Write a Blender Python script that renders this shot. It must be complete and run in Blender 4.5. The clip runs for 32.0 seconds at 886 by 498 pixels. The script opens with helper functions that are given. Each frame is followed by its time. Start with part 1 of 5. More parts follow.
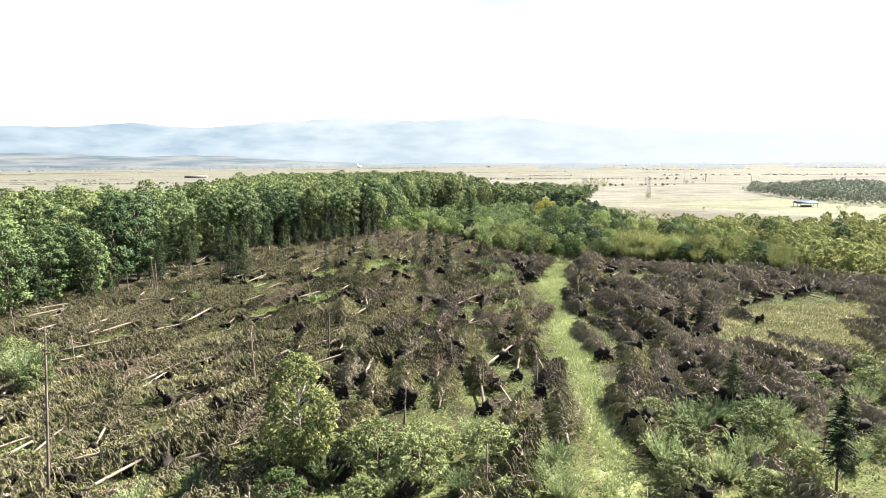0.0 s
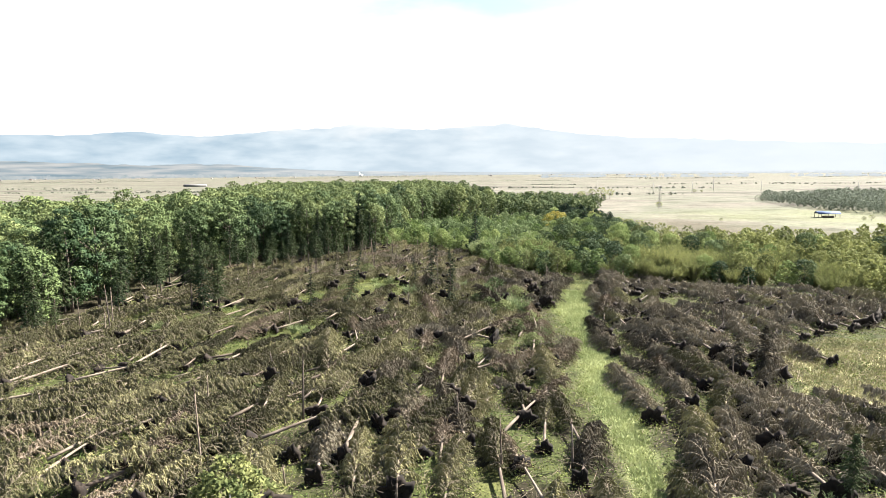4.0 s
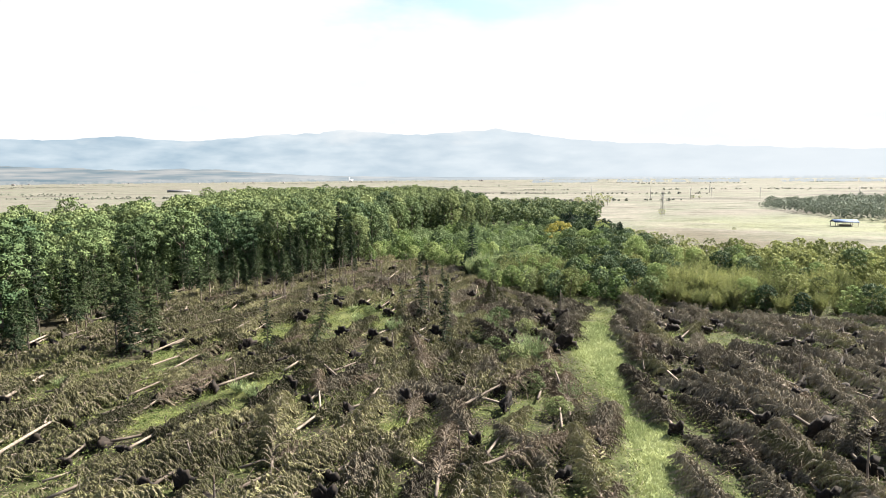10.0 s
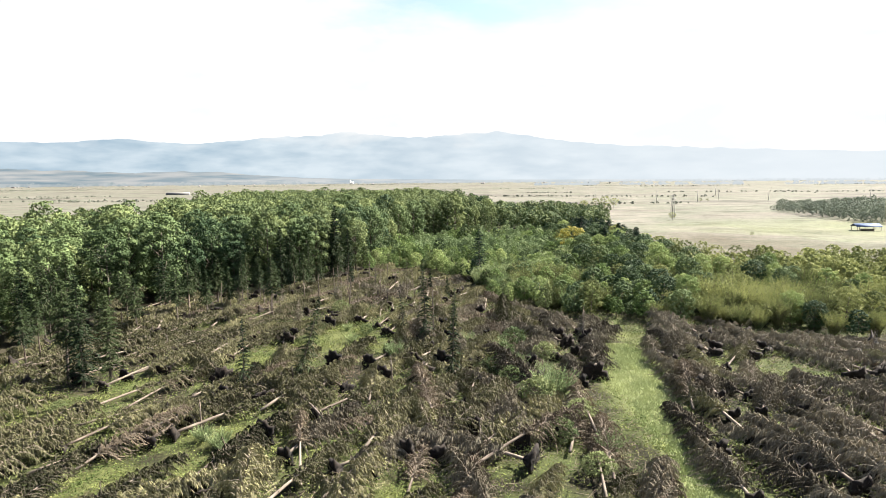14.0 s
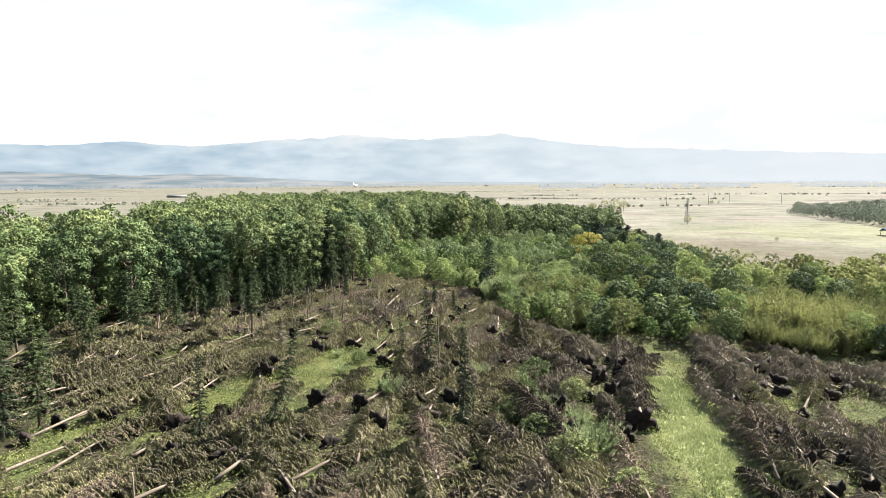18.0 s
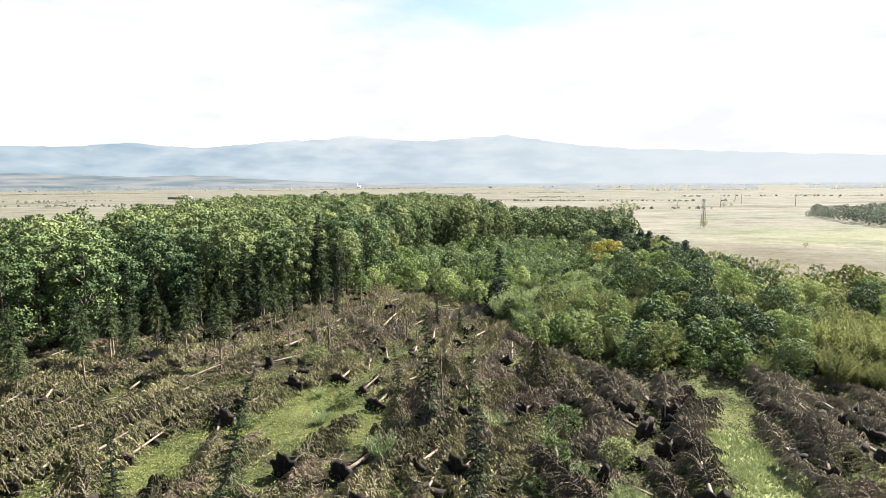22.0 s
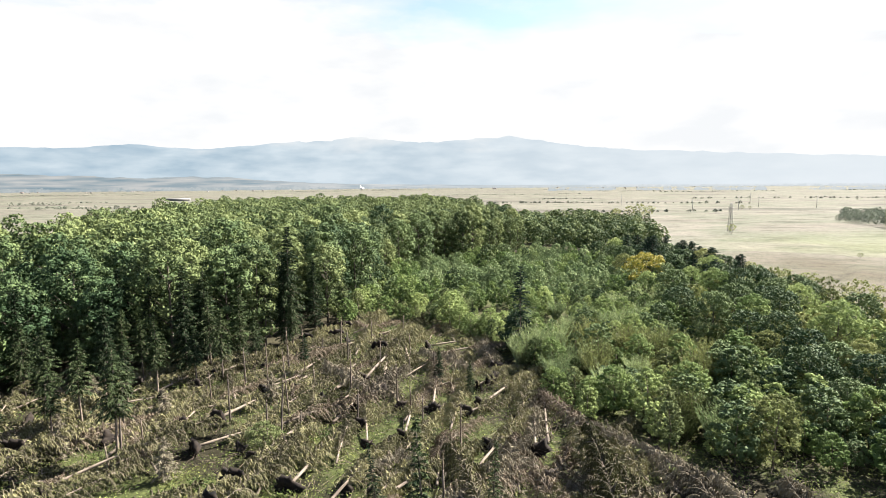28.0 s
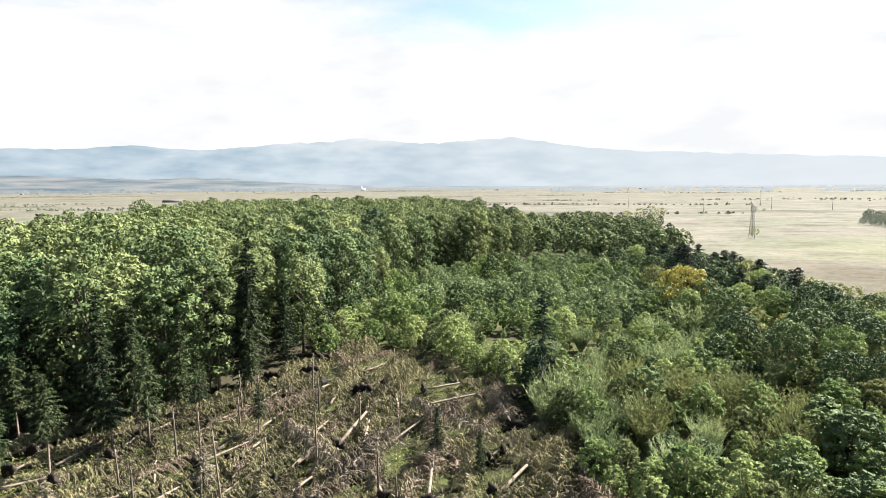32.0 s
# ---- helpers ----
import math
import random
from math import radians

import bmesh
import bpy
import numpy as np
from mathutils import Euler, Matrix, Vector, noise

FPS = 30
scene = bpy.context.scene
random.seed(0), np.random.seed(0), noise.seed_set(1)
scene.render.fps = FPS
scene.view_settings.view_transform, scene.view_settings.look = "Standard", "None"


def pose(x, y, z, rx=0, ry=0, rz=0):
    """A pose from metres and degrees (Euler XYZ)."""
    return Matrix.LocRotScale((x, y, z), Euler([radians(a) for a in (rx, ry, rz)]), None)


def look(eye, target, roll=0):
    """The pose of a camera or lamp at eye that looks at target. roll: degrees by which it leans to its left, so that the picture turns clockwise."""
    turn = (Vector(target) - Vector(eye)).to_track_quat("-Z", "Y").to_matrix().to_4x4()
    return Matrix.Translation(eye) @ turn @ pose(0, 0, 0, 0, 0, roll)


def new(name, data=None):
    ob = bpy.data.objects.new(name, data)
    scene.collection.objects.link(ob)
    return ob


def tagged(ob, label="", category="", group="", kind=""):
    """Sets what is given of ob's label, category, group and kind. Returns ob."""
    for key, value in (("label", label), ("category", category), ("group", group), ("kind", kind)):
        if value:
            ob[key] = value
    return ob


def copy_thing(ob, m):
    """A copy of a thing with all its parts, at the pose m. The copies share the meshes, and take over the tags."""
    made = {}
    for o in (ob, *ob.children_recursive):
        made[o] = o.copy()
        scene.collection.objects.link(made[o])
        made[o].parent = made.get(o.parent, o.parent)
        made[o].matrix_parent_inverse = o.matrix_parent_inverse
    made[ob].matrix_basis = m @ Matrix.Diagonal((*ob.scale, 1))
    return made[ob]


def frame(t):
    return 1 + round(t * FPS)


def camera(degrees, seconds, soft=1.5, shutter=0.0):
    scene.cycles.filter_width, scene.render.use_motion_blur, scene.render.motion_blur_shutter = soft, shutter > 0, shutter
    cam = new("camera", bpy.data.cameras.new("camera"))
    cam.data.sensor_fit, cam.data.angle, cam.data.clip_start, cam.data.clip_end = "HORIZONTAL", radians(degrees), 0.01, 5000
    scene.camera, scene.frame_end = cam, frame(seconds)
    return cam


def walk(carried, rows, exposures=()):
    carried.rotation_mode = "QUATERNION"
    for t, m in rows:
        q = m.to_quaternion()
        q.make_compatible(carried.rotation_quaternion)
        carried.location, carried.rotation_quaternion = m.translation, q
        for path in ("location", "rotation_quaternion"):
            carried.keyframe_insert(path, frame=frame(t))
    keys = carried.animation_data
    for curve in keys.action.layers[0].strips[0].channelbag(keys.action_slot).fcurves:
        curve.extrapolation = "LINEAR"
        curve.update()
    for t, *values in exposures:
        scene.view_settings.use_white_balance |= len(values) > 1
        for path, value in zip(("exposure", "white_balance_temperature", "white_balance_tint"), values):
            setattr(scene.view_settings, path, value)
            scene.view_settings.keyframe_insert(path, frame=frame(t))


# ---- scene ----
# Storm-felled spruce plantation beside a broadleaf wood, seen from a drone flying forward.

# ---- camera ----
cam = camera(74.37, 32.0, soft=0.9)
FLIGHT = [  # seconds, x, y, z, heading (clockwise from +y), pitch
    (0, 0.00, 0.00, 26.04, 1.83, -8.40), (1, 0.02, 3.99, 25.99, 1.80, -8.20), (2, 0.04, 7.98, 25.95, 1.76, -7.99),
    (3, 0.10, 12.12, 25.94, 1.72, -7.77), (4, 0.24, 16.60, 25.97, 1.67, -7.57), (5, 0.42, 21.22, 26.06, 1.60, -7.36),
    (6, 0.56, 25.57, 26.14, 1.50, -7.20), (7, 0.66, 29.44, 26.21, 1.43, -7.15), (8, 0.72, 33.04, 26.27, 1.33, -7.12),
    (8.7, 0.73, 35.46, 26.29, 1.36, -7.12), (9.1, 0.72, 36.82, 26.29, 1.51, -7.12), (9.5, 0.69, 38.14, 26.27, 1.94, -7.12),
    (10, 0.62, 39.73, 26.23, 2.60, -7.09), (10.5, 0.53, 41.28, 26.18, 2.72, -7.08), (11, 0.44, 42.81, 26.13, 2.73, -7.07),
    (12, 0.33, 45.99, 26.05, 2.65, -7.02), (13, 0.33, 49.34, 26.03, 2.58, -6.89), (14.5, 0.42, 54.54, 26.02, 2.45, -6.82),
    (16.5, 0.47, 61.96, 25.90, 2.31, -6.67), (18, 0.54, 67.75, 25.82, 2.16, -6.59), (19.5, 0.77, 73.53, 25.81, 1.99, -6.53),
    (21, 1.01, 79.43, 25.84, 1.84, -6.48), (22.5, 1.10, 85.47, 25.93, 1.74, -6.43), (24, 1.20, 91.73, 25.99, 1.66, -6.39),
    (25.5, 1.45, 98.34, 26.01, 1.56, -6.37), (27.5, 1.80, 107.61, 26.00, 1.45, -6.33), (29.5, 2.07, 117.37, 26.01, 1.34, -6.27),
    (31, 2.35, 124.82, 25.95, 1.28, -6.22), (32, 2.56, 129.83, 25.88, 1.24, -6.19)]


def aimed(x, y, z, heading, pitch):
    h, p = radians(heading), radians(pitch)
    return look((x, y, z), (x + math.sin(h) * math.cos(p), y + math.cos(h) * math.cos(p), z + math.sin(p)), -0.48)


walk(cam, [(t, aimed(*r)) for t, *r in FLIGHT], exposures=[(0, 2.74), (3, 2.68), (6, 2.60), (13, 2.54), (32, 2.46)])

# ---- sky and sun ----
SUN_BEARING, SUN_HEIGHT = 65.0, 44.0
world = bpy.data.worlds.new("sky")
scene.world = world
world.use_nodes = True
wn, wl = world.node_tree.nodes, world.node_tree.links
wn.clear()


def wnode(kind, **kw):
    n = wn.new(kind)
    for k, v in kw.items():
        n.inputs[k].default_value = v
    return n


w_out = wnode("ShaderNodeOutputWorld")
w_sky = wnode("ShaderNodeTexSky")
w_sky.sky_type, w_sky.sun_disc = "NISHITA", False
w_sky.sun_elevation, w_sky.sun_rotation = radians(SUN_HEIGHT), radians(SUN_BEARING)
w_blue = wnode("ShaderNodeBackground", Strength=0.044)
w_white = wnode("ShaderNodeBackground", Strength=0.188)
w_mix = wnode("ShaderNodeMixShader")
w_co = wnode("ShaderNodeTexCoord")
w_sep = wnode("ShaderNodeSeparateXYZ")
w_map = wnode("ShaderNodeMapping", Scale=(2.2, 2.2, 7.0), Location=(0.35, 0.1, 0.0))
w_noise = wnode("ShaderNodeTexNoise", Scale=1.5, Detail=7.0, Roughness=0.55)
w_low = wnode("ShaderNodeMapRange")
w_low.inputs["From Min"].default_value, w_low.inputs["From Max"].default_value = 0.17, 0.40
w_low.inputs["To Min"].default_value, w_low.inputs["To Max"].default_value = 0.36, -0.34
w_sum = wnode("ShaderNodeMath")
w_sum.operation = "ADD"
w_ramp = wnode("ShaderNodeMapRange")
w_ramp.inputs["From Min"].default_value, w_ramp.inputs["From Max"].default_value = 0.42, 0.66
w_ramp.inputs["To Min"].default_value = 0.12
w_tone = wnode("ShaderNodeMix")
w_tone.data_type = "RGBA"
w_tone.inputs["A"].default_value, w_tone.inputs["B"].default_value = (0.90, 0.92, 0.94, 1), (1, 1, 1, 1)
w_noise2 = wnode("ShaderNodeTexNoise", Scale=3.2, Detail=6.0)
w_cr = wnode("ShaderNodeMapRange")
w_cr.inputs["From Min"].default_value, w_cr.inputs["From Max"].default_value = 0.33, 0.50
for a, b in ((w_co.outputs["Generated"], w_sep.inputs[0]), (w_co.outputs["Generated"], w_map.inputs["Vector"]),
             (w_map.outputs[0], w_noise.inputs["Vector"]), (w_map.outputs[0], w_noise2.inputs["Vector"]),
             (w_sep.outputs["Z"], w_low.inputs["Value"]),
             (w_noise.outputs["Fac"], w_sum.inputs[0]), (w_low.outputs[0], w_sum.inputs[1]), (w_sum.outputs[0], w_ramp.inputs["Value"]),
             (w_noise2.outputs["Fac"], w_cr.inputs["Value"]), (w_cr.outputs[0], w_tone.inputs["Factor"]),
             (w_tone.outputs["Result"], w_white.inputs["Color"]), (w_sky.outputs[0], w_blue.inputs["Color"]),
             (w_ramp.outputs[0], w_mix.inputs["Fac"]), (w_blue.outputs[0], w_mix.inputs[1]), (w_white.outputs[0], w_mix.inputs[2]),
             (w_mix.outputs[0], w_out.inputs["Surface"])):
    wl.new(a, b)

sun = new("sun", bpy.data.lights.new("sun", "SUN"))
sun.data.energy, sun.data.angle, sun.data.color = 5.0, radians(0.55), (1.0, 0.95, 0.86)
sb, sh = radians(SUN_BEARING), radians(SUN_HEIGHT)
sun.matrix_world = look((300 * math.sin(sb) * math.cos(sh), 300 * math.cos(sb) * math.cos(sh), 300 * math.sin(sh)), (0, 0, 0))

# ---- materials ----


def material(name):
    m = bpy.data.materials.new(name)
    m.use_nodes = True
    return m, m.node_tree.nodes, m.node_tree.links, m.node_tree.nodes["Principled BSDF"]


def two_tone(name, dark, light, scale, rough=0.85, spec=0.25, per_object=0.0, glow=0.0, bump=0.0, fine=0.0, through_light=0.0, island=0.0, stretch=None):
    """A surface that wanders between two colours by place, with variation from thing to thing and leaf to leaf."""
    m, n, l, b = material(name)
    geo = n.new("ShaderNodeNewGeometry")
    tex = n.new("ShaderNodeTexNoise")
    tex.inputs["Scale"].default_value, tex.inputs["Detail"].default_value = scale, 4.0
    if stretch:
        co, mp = n.new("ShaderNodeTexCoord"), n.new("ShaderNodeMapping")
        mp.inputs["Scale"].default_value = stretch
        l.new(co.outputs["Object"], mp.inputs["Vector"])
        l.new(mp.outputs[0], tex.inputs["Vector"])
    else:
        l.new(geo.outputs["Position"], tex.inputs["Vector"])
    fac = n.new("ShaderNodeMapRange")
    fac.inputs["From Min"].default_value, fac.inputs["From Max"].default_value = 0.32, 0.68
    l.new(tex.outputs["Fac"], fac.inputs["Value"])
    mix = n.new("ShaderNodeMix")
    mix.data_type = "RGBA"
    mix.inputs["A"].default_value, mix.inputs["B"].default_value = (*dark, 1), (*light, 1)
    value = fac.outputs[0]
    for amount, source in ((per_object, "object"), (island, "island"), (fine, "fine")):
        if not amount:
            continue
        if source == "object":
            r = n.new("ShaderNodeObjectInfo").outputs["Random"]
        elif source == "island":
            r = geo.outputs["Random Per Island"]
        else:
            t2 = n.new("ShaderNodeTexNoise")
            t2.inputs["Scale"].default_value, t2.inputs["Detail"].default_value = scale * 14, 5.0
            l.new(geo.outputs["Position"], t2.inputs["Vector"])
            r = t2.outputs["Fac"]
        off = n.new("ShaderNodeMath")
        off.operation = "MULTIPLY_ADD"
        off.inputs[1].default_value, off.inputs[2].default_value = amount, -amount / 2
        l.new(r, off.inputs[0])
        add = n.new("ShaderNodeMath")
        add.operation = "ADD"
        l.new(value, add.inputs[0])
        l.new(off.outputs[0], add.inputs[1])
        value = add.outputs[0]
    clamp = n.new("ShaderNodeClamp")
    l.new(value, clamp.inputs[0])
    l.new(clamp.outputs[0], mix.inputs["Factor"])
    l.new(mix.outputs["Result"], b.inputs["Base Color"])
    b.inputs["Roughness"].default_value, b.inputs["Specular IOR Level"].default_value = rough, spec
    if bump:
        bp = n.new("ShaderNodeBump")
        bp.inputs["Strength"].default_value, bp.inputs["Distance"].default_value = bump, 0.1
        l.new(tex.outputs["Fac"], bp.inputs["Height"])
        l.new(bp.outputs[0], b.inputs["Normal"])
    if through_light:
        tr, ms = n.new("ShaderNodeBsdfTranslucent"), n.new("ShaderNodeMixShader")
        l.new(mix.outputs["Result"], tr.inputs["Color"])
        ms.inputs[0].default_value = through_light
        l.new(b.outputs[0], ms.inputs[1])
        l.new(tr.outputs[0], ms.inputs[2])
        l.new(ms.outputs[0], n["Material Output"].inputs["Surface"])
    if glow:
        l.new(mix.outputs["Result"], b.inputs["Emission Color"])
        b.inputs["Emission Strength"].default_value = glow
    return m


M_BARK = two_tone("spruce_bark", (0.07, 0.054, 0.042), (0.185, 0.15, 0.118), 1.5, 0.9, per_object=0.8, stretch=(0.6, 3, 3))
M_GREYBARK = two_tone("grey_bark", (0.052, 0.042, 0.035), (0.136, 0.112, 0.092), 1.2, 0.9, per_object=0.6)
M_BIRCHBARK = two_tone("birch_bark", (0.200, 0.184, 0.160), (0.560, 0.544, 0.496), 3.0, 0.8)
M_RIB = two_tone("dead_branch_wood", (0.048, 0.041, 0.029), (0.125, 0.104, 0.075), 0.4, 0.9, per_object=0.7)
M_RIB_DRY = two_tone("dry_branch_wood", (0.08, 0.063, 0.046), (0.19, 0.152, 0.114), 0.4, 0.9, per_object=0.7)
M_NEEDLE_FALLEN = two_tone("fading_needles", (0.058, 0.059, 0.028), (0.215, 0.202, 0.104), 0.10, 0.8, 0.1, per_object=1.0, island=0.6, through_light=0.08)
M_NEEDLE_DRY = two_tone("dry_needles", (0.07, 0.056, 0.038), (0.185, 0.148, 0.102), 0.10, 0.85, 0.1, per_object=0.8, island=0.5, through_light=0.08)
# Fading needles at half tone: shade on the left is put into colour.
M_NEEDLE_SHADE_TONED = two_tone("shade_toned_olive_needles", (0.024, 0.026, 0.013), (0.104, 0.101, 0.05), 0.10, 0.85, 0.08, per_object=1.0, island=0.5, through_light=0.06)
M_NEEDLE_DARK = two_tone("shaded_brown_needles", (0.05, 0.044, 0.032), (0.205, 0.18, 0.13), 0.10, 0.85, 0.08, per_object=1.0, island=0.4, through_light=0.06)
M_NEEDLE = two_tone("spruce_needles", (0.013, 0.024, 0.011), (0.044, 0.061, 0.024), 0.15, 0.75, 0.08, per_object=0.8, island=0.5, through_light=0.06)
M_PINE = two_tone("pine_needles", (0.010, 0.021, 0.013), (0.027, 0.050, 0.027), 0.15, 0.75, 0.08, per_object=0.5, island=0.4, through_light=0.05)
M_SOIL = two_tone("root_soil", (0.004, 0.0034, 0.003), (0.022, 0.016, 0.012), 1.6, 0.95, per_object=0.5, bump=0.8, fine=0.6)
M_LEAF_WOOD = two_tone("wood_leaves", (0.044, 0.068, 0.026), (0.17, 0.2, 0.079), 0.13, 0.7, 0.12, per_object=1.1, island=0.4, through_light=0.18)
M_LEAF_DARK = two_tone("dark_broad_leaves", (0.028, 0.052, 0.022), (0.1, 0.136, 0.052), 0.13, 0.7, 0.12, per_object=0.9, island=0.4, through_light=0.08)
M_LEAF_YOUNG = two_tone("young_leaves", (0.08, 0.122, 0.038), (0.268, 0.318, 0.12), 0.09, 0.75, 0.1, per_object=0.7, island=0.3, through_light=0.30)
M_LEAF_OLIVE = two_tone("willow_leaves", (0.064, 0.08, 0.028), (0.222, 0.236, 0.088), 0.10, 0.75, 0.1, per_object=0.9, island=0.4, through_light=0.30)
M_LEAF_BIRCH = two_tone("birch_leaves", (0.04, 0.058, 0.02), (0.19, 0.2, 0.076), 0.5, 0.7, 0.1, island=0.5, through_light=0.32)
M_LEAF_YELLOW = two_tone("yellowing_leaves", (0.160, 0.152, 0.024), (0.304, 0.264, 0.040), 0.3, 0.6, island=0.7, through_light=0.22)
M_LEAF_BLUE = two_tone("grey_green_leaves", (0.052, 0.074, 0.028), (0.16, 0.18, 0.076), 0.12, 0.75, 0.1, per_object=0.9, island=0.5, through_light=0.28)
M_STEM = two_tone("shrub_stems", (0.056, 0.044, 0.032), (0.152, 0.124, 0.092), 2.0, 0.9, per_object=0.5)
M_GRASS = two_tone("strip_grass", (0.16, 0.195, 0.08), (0.33, 0.355, 0.172), 0.14, 0.8, 0.2, island=0.3, through_light=0.22)
M_HERB = two_tone("clearing_herbs", (0.044, 0.072, 0.022), (0.18, 0.195, 0.064), 0.30, 0.85, 0.08, island=0.4, through_light=0.20)
M_STRAW = two_tone("dry_meadow_grass", (0.176, 0.168, 0.088), (0.320, 0.300, 0.168), 0.12, 0.85, 0.2, island=0.7, through_light=0.15)
M_TWIG = two_tone("brushwood", (0.048, 0.038, 0.029), (0.192, 0.152, 0.112), 0.3, 0.9, island=0.8)
M_STEEL = two_tone("pylon_steel", (0.096, 0.096, 0.096), (0.192, 0.184, 0.176), 0.5, 0.6, 0.4)
M_CONCRETE = two_tone("pole_concrete", (0.240, 0.232, 0.216), (0.368, 0.360, 0.336), 0.8, 0.9)
M_BLUEROOF = two_tone("blue_sheet_roof", (0.032, 0.056, 0.120), (0.056, 0.088, 0.168), 0.6, 0.7, 0.15)
# Leaf green greyed and paled: haze over the grove is painted in.
M_LEAF_GROVE = two_tone("hazed_grove_leaves", (0.095, 0.115, 0.085), (0.175, 0.195, 0.145), 0.06, 0.8, 0.08, island=0.5, through_light=0.12)
M_TIMBER = two_tone("shed_timber", (0.128, 0.104, 0.080), (0.256, 0.216, 0.168), 2.0, 0.85)
M_PLASTER = two_tone("house_plaster", (0.1, 0.1, 0.1), (0.21, 0.205, 0.2), 0.02, 0.9, per_object=0.8)
M_TILE = two_tone("house_roof_tiles", (0.12, 0.09, 0.08), (0.2, 0.16, 0.15), 0.02, 0.85, per_object=1.0)
M_WHITEWASH = two_tone("church_whitewash", (0.66, 0.66, 0.65), (0.75, 0.75, 0.74), 0.1, 0.8)
M_LEAF_REED = two_tone("grey_willow_leaves", (0.105, 0.145, 0.064), (0.27, 0.318, 0.15), 0.10, 0.75, 0.1, per_object=0.8, island=0.5, through_light=0.28)
M_FARTREE = two_tone("distant_leaves", (0.092, 0.104, 0.084), (0.172, 0.180, 0.144), 0.012, 0.9, 0.1, island=0.4)

# ---- shaping helpers ----
rng = np.random.default_rng(7)


def mesh_of(name, geo, mat):
    """A mesh from (vertices, triangles); lists of both for a mesh of several materials."""
    if isinstance(geo, list):
        me = mesh_of(name, join(*geo), mat[0])
        for m in mat[1:]:
            me.materials.append(m)
        me.polygons.foreach_set("material_index", np.repeat(np.arange(len(geo)), [len(g[1]) for g in geo]).astype(np.int32))
        return me
    V, F = np.asarray(geo[0], np.float32), np.asarray(geo[1], np.int32)
    me = bpy.data.meshes.new(name)
    me.vertices.add(len(V))
    me.vertices.foreach_set("co", V.ravel())
    me.loops.add(F.size)
    me.loops.foreach_set("vertex_index", F.ravel())
    me.polygons.add(len(F))
    me.polygons.foreach_set("loop_start", np.arange(0, F.size, 3, dtype=np.int32))
    me.update(calc_edges=True)
    me.materials.append(mat)
    return me


def join(*geos):
    V, F, k = [], [], 0
    for v, f in geos:
        V.append(np.asarray(v, float))
        F.append(np.asarray(f, int) + k)
        k += len(v)
    return np.concatenate(V), np.concatenate(F)


def moved(geo, at=(0, 0, 0), turn=0.0, size=1.0):
    c, s = math.cos(turn), math.sin(turn)
    R = np.array([[c, -s, 0], [s, c, 0], [0, 0, 1]])
    return (geo[0] * size) @ R.T + np.asarray(at, float), geo[1]


def tube(points, radii, sides=6, closed=True):
    P, n = np.asarray(points, float), len(points)
    D = np.gradient(P, axis=0)
    D /= np.linalg.norm(D, axis=1)[:, None] + 1e-9
    up = np.where(np.abs(D[:, 2:3]) < 0.9, np.array([[0, 0, 1.0]]), np.array([[1.0, 0, 0]]))
    A = np.cross(D, up)
    A /= np.linalg.norm(A, axis=1)[:, None]
    B = np.cross(D, A)
    ang = np.arange(sides) * 2 * math.pi / sides
    V = (P[:, None] + (A[:, None] * np.cos(ang)[None, :, None] + B[:, None] * np.sin(ang)[None, :, None]) * np.asarray(radii, float)[:, None, None]).reshape(-1, 3)
    F = []
    for i in range(n - 1):
        for j in range(sides):
            a, b = i * sides + j, i * sides + (j + 1) % sides
            F += [(a, b, b + sides), (a, b + sides, a + sides)]
    if closed:
        for base, flip in ((0, True), ((n - 1) * sides, False)):
            for j in range(1, sides - 1):
                F.append((base, base + j + 1, base + j) if flip else (base, base + j, base + j + 1))
    return V, np.array(F)


def box(cx, cy, cz, sx, sy, sz):
    V = np.array([(cx + i * sx / 2, cy + j * sy / 2, cz + k * sz / 2) for i in (-1, 1) for j in (-1, 1) for k in (-1, 1)])
    F = []
    for a, b, c, d in ((0, 1, 3, 2), (4, 6, 7, 5), (0, 4, 5, 1), (2, 3, 7, 6), (0, 2, 6, 4), (1, 5, 7, 3)):
        F += [(a, b, c), (a, c, d)]
    return V, np.array(F)


def leaves(C, N, size, r, narrow=0.62):
    """Folded leaf sprays at the places C, facing roughly N: four corners and two triangles each."""
    n = len(C)
    N = N / (np.linalg.norm(N, axis=1)[:, None] + 1e-9)
    T = r.normal(size=(n, 3))
    A = np.cross(N, T)
    A /= np.linalg.norm(A, axis=1)[:, None] + 1e-9
    B = np.cross(N, A)
    s = (size * r.uniform(0.6, 1.35, n))[:, None]
    fold = N * s * 0.22
    V = np.stack([C - A * s, C + B * s * narrow - fold, C + A * s, C - B * s * narrow - fold], 1).reshape(-1, 3)
    k = np.arange(n)[:, None] * 4
    return V, np.concatenate([k + np.array([[0, 1, 2]]), k + np.array([[0, 2, 3]])])


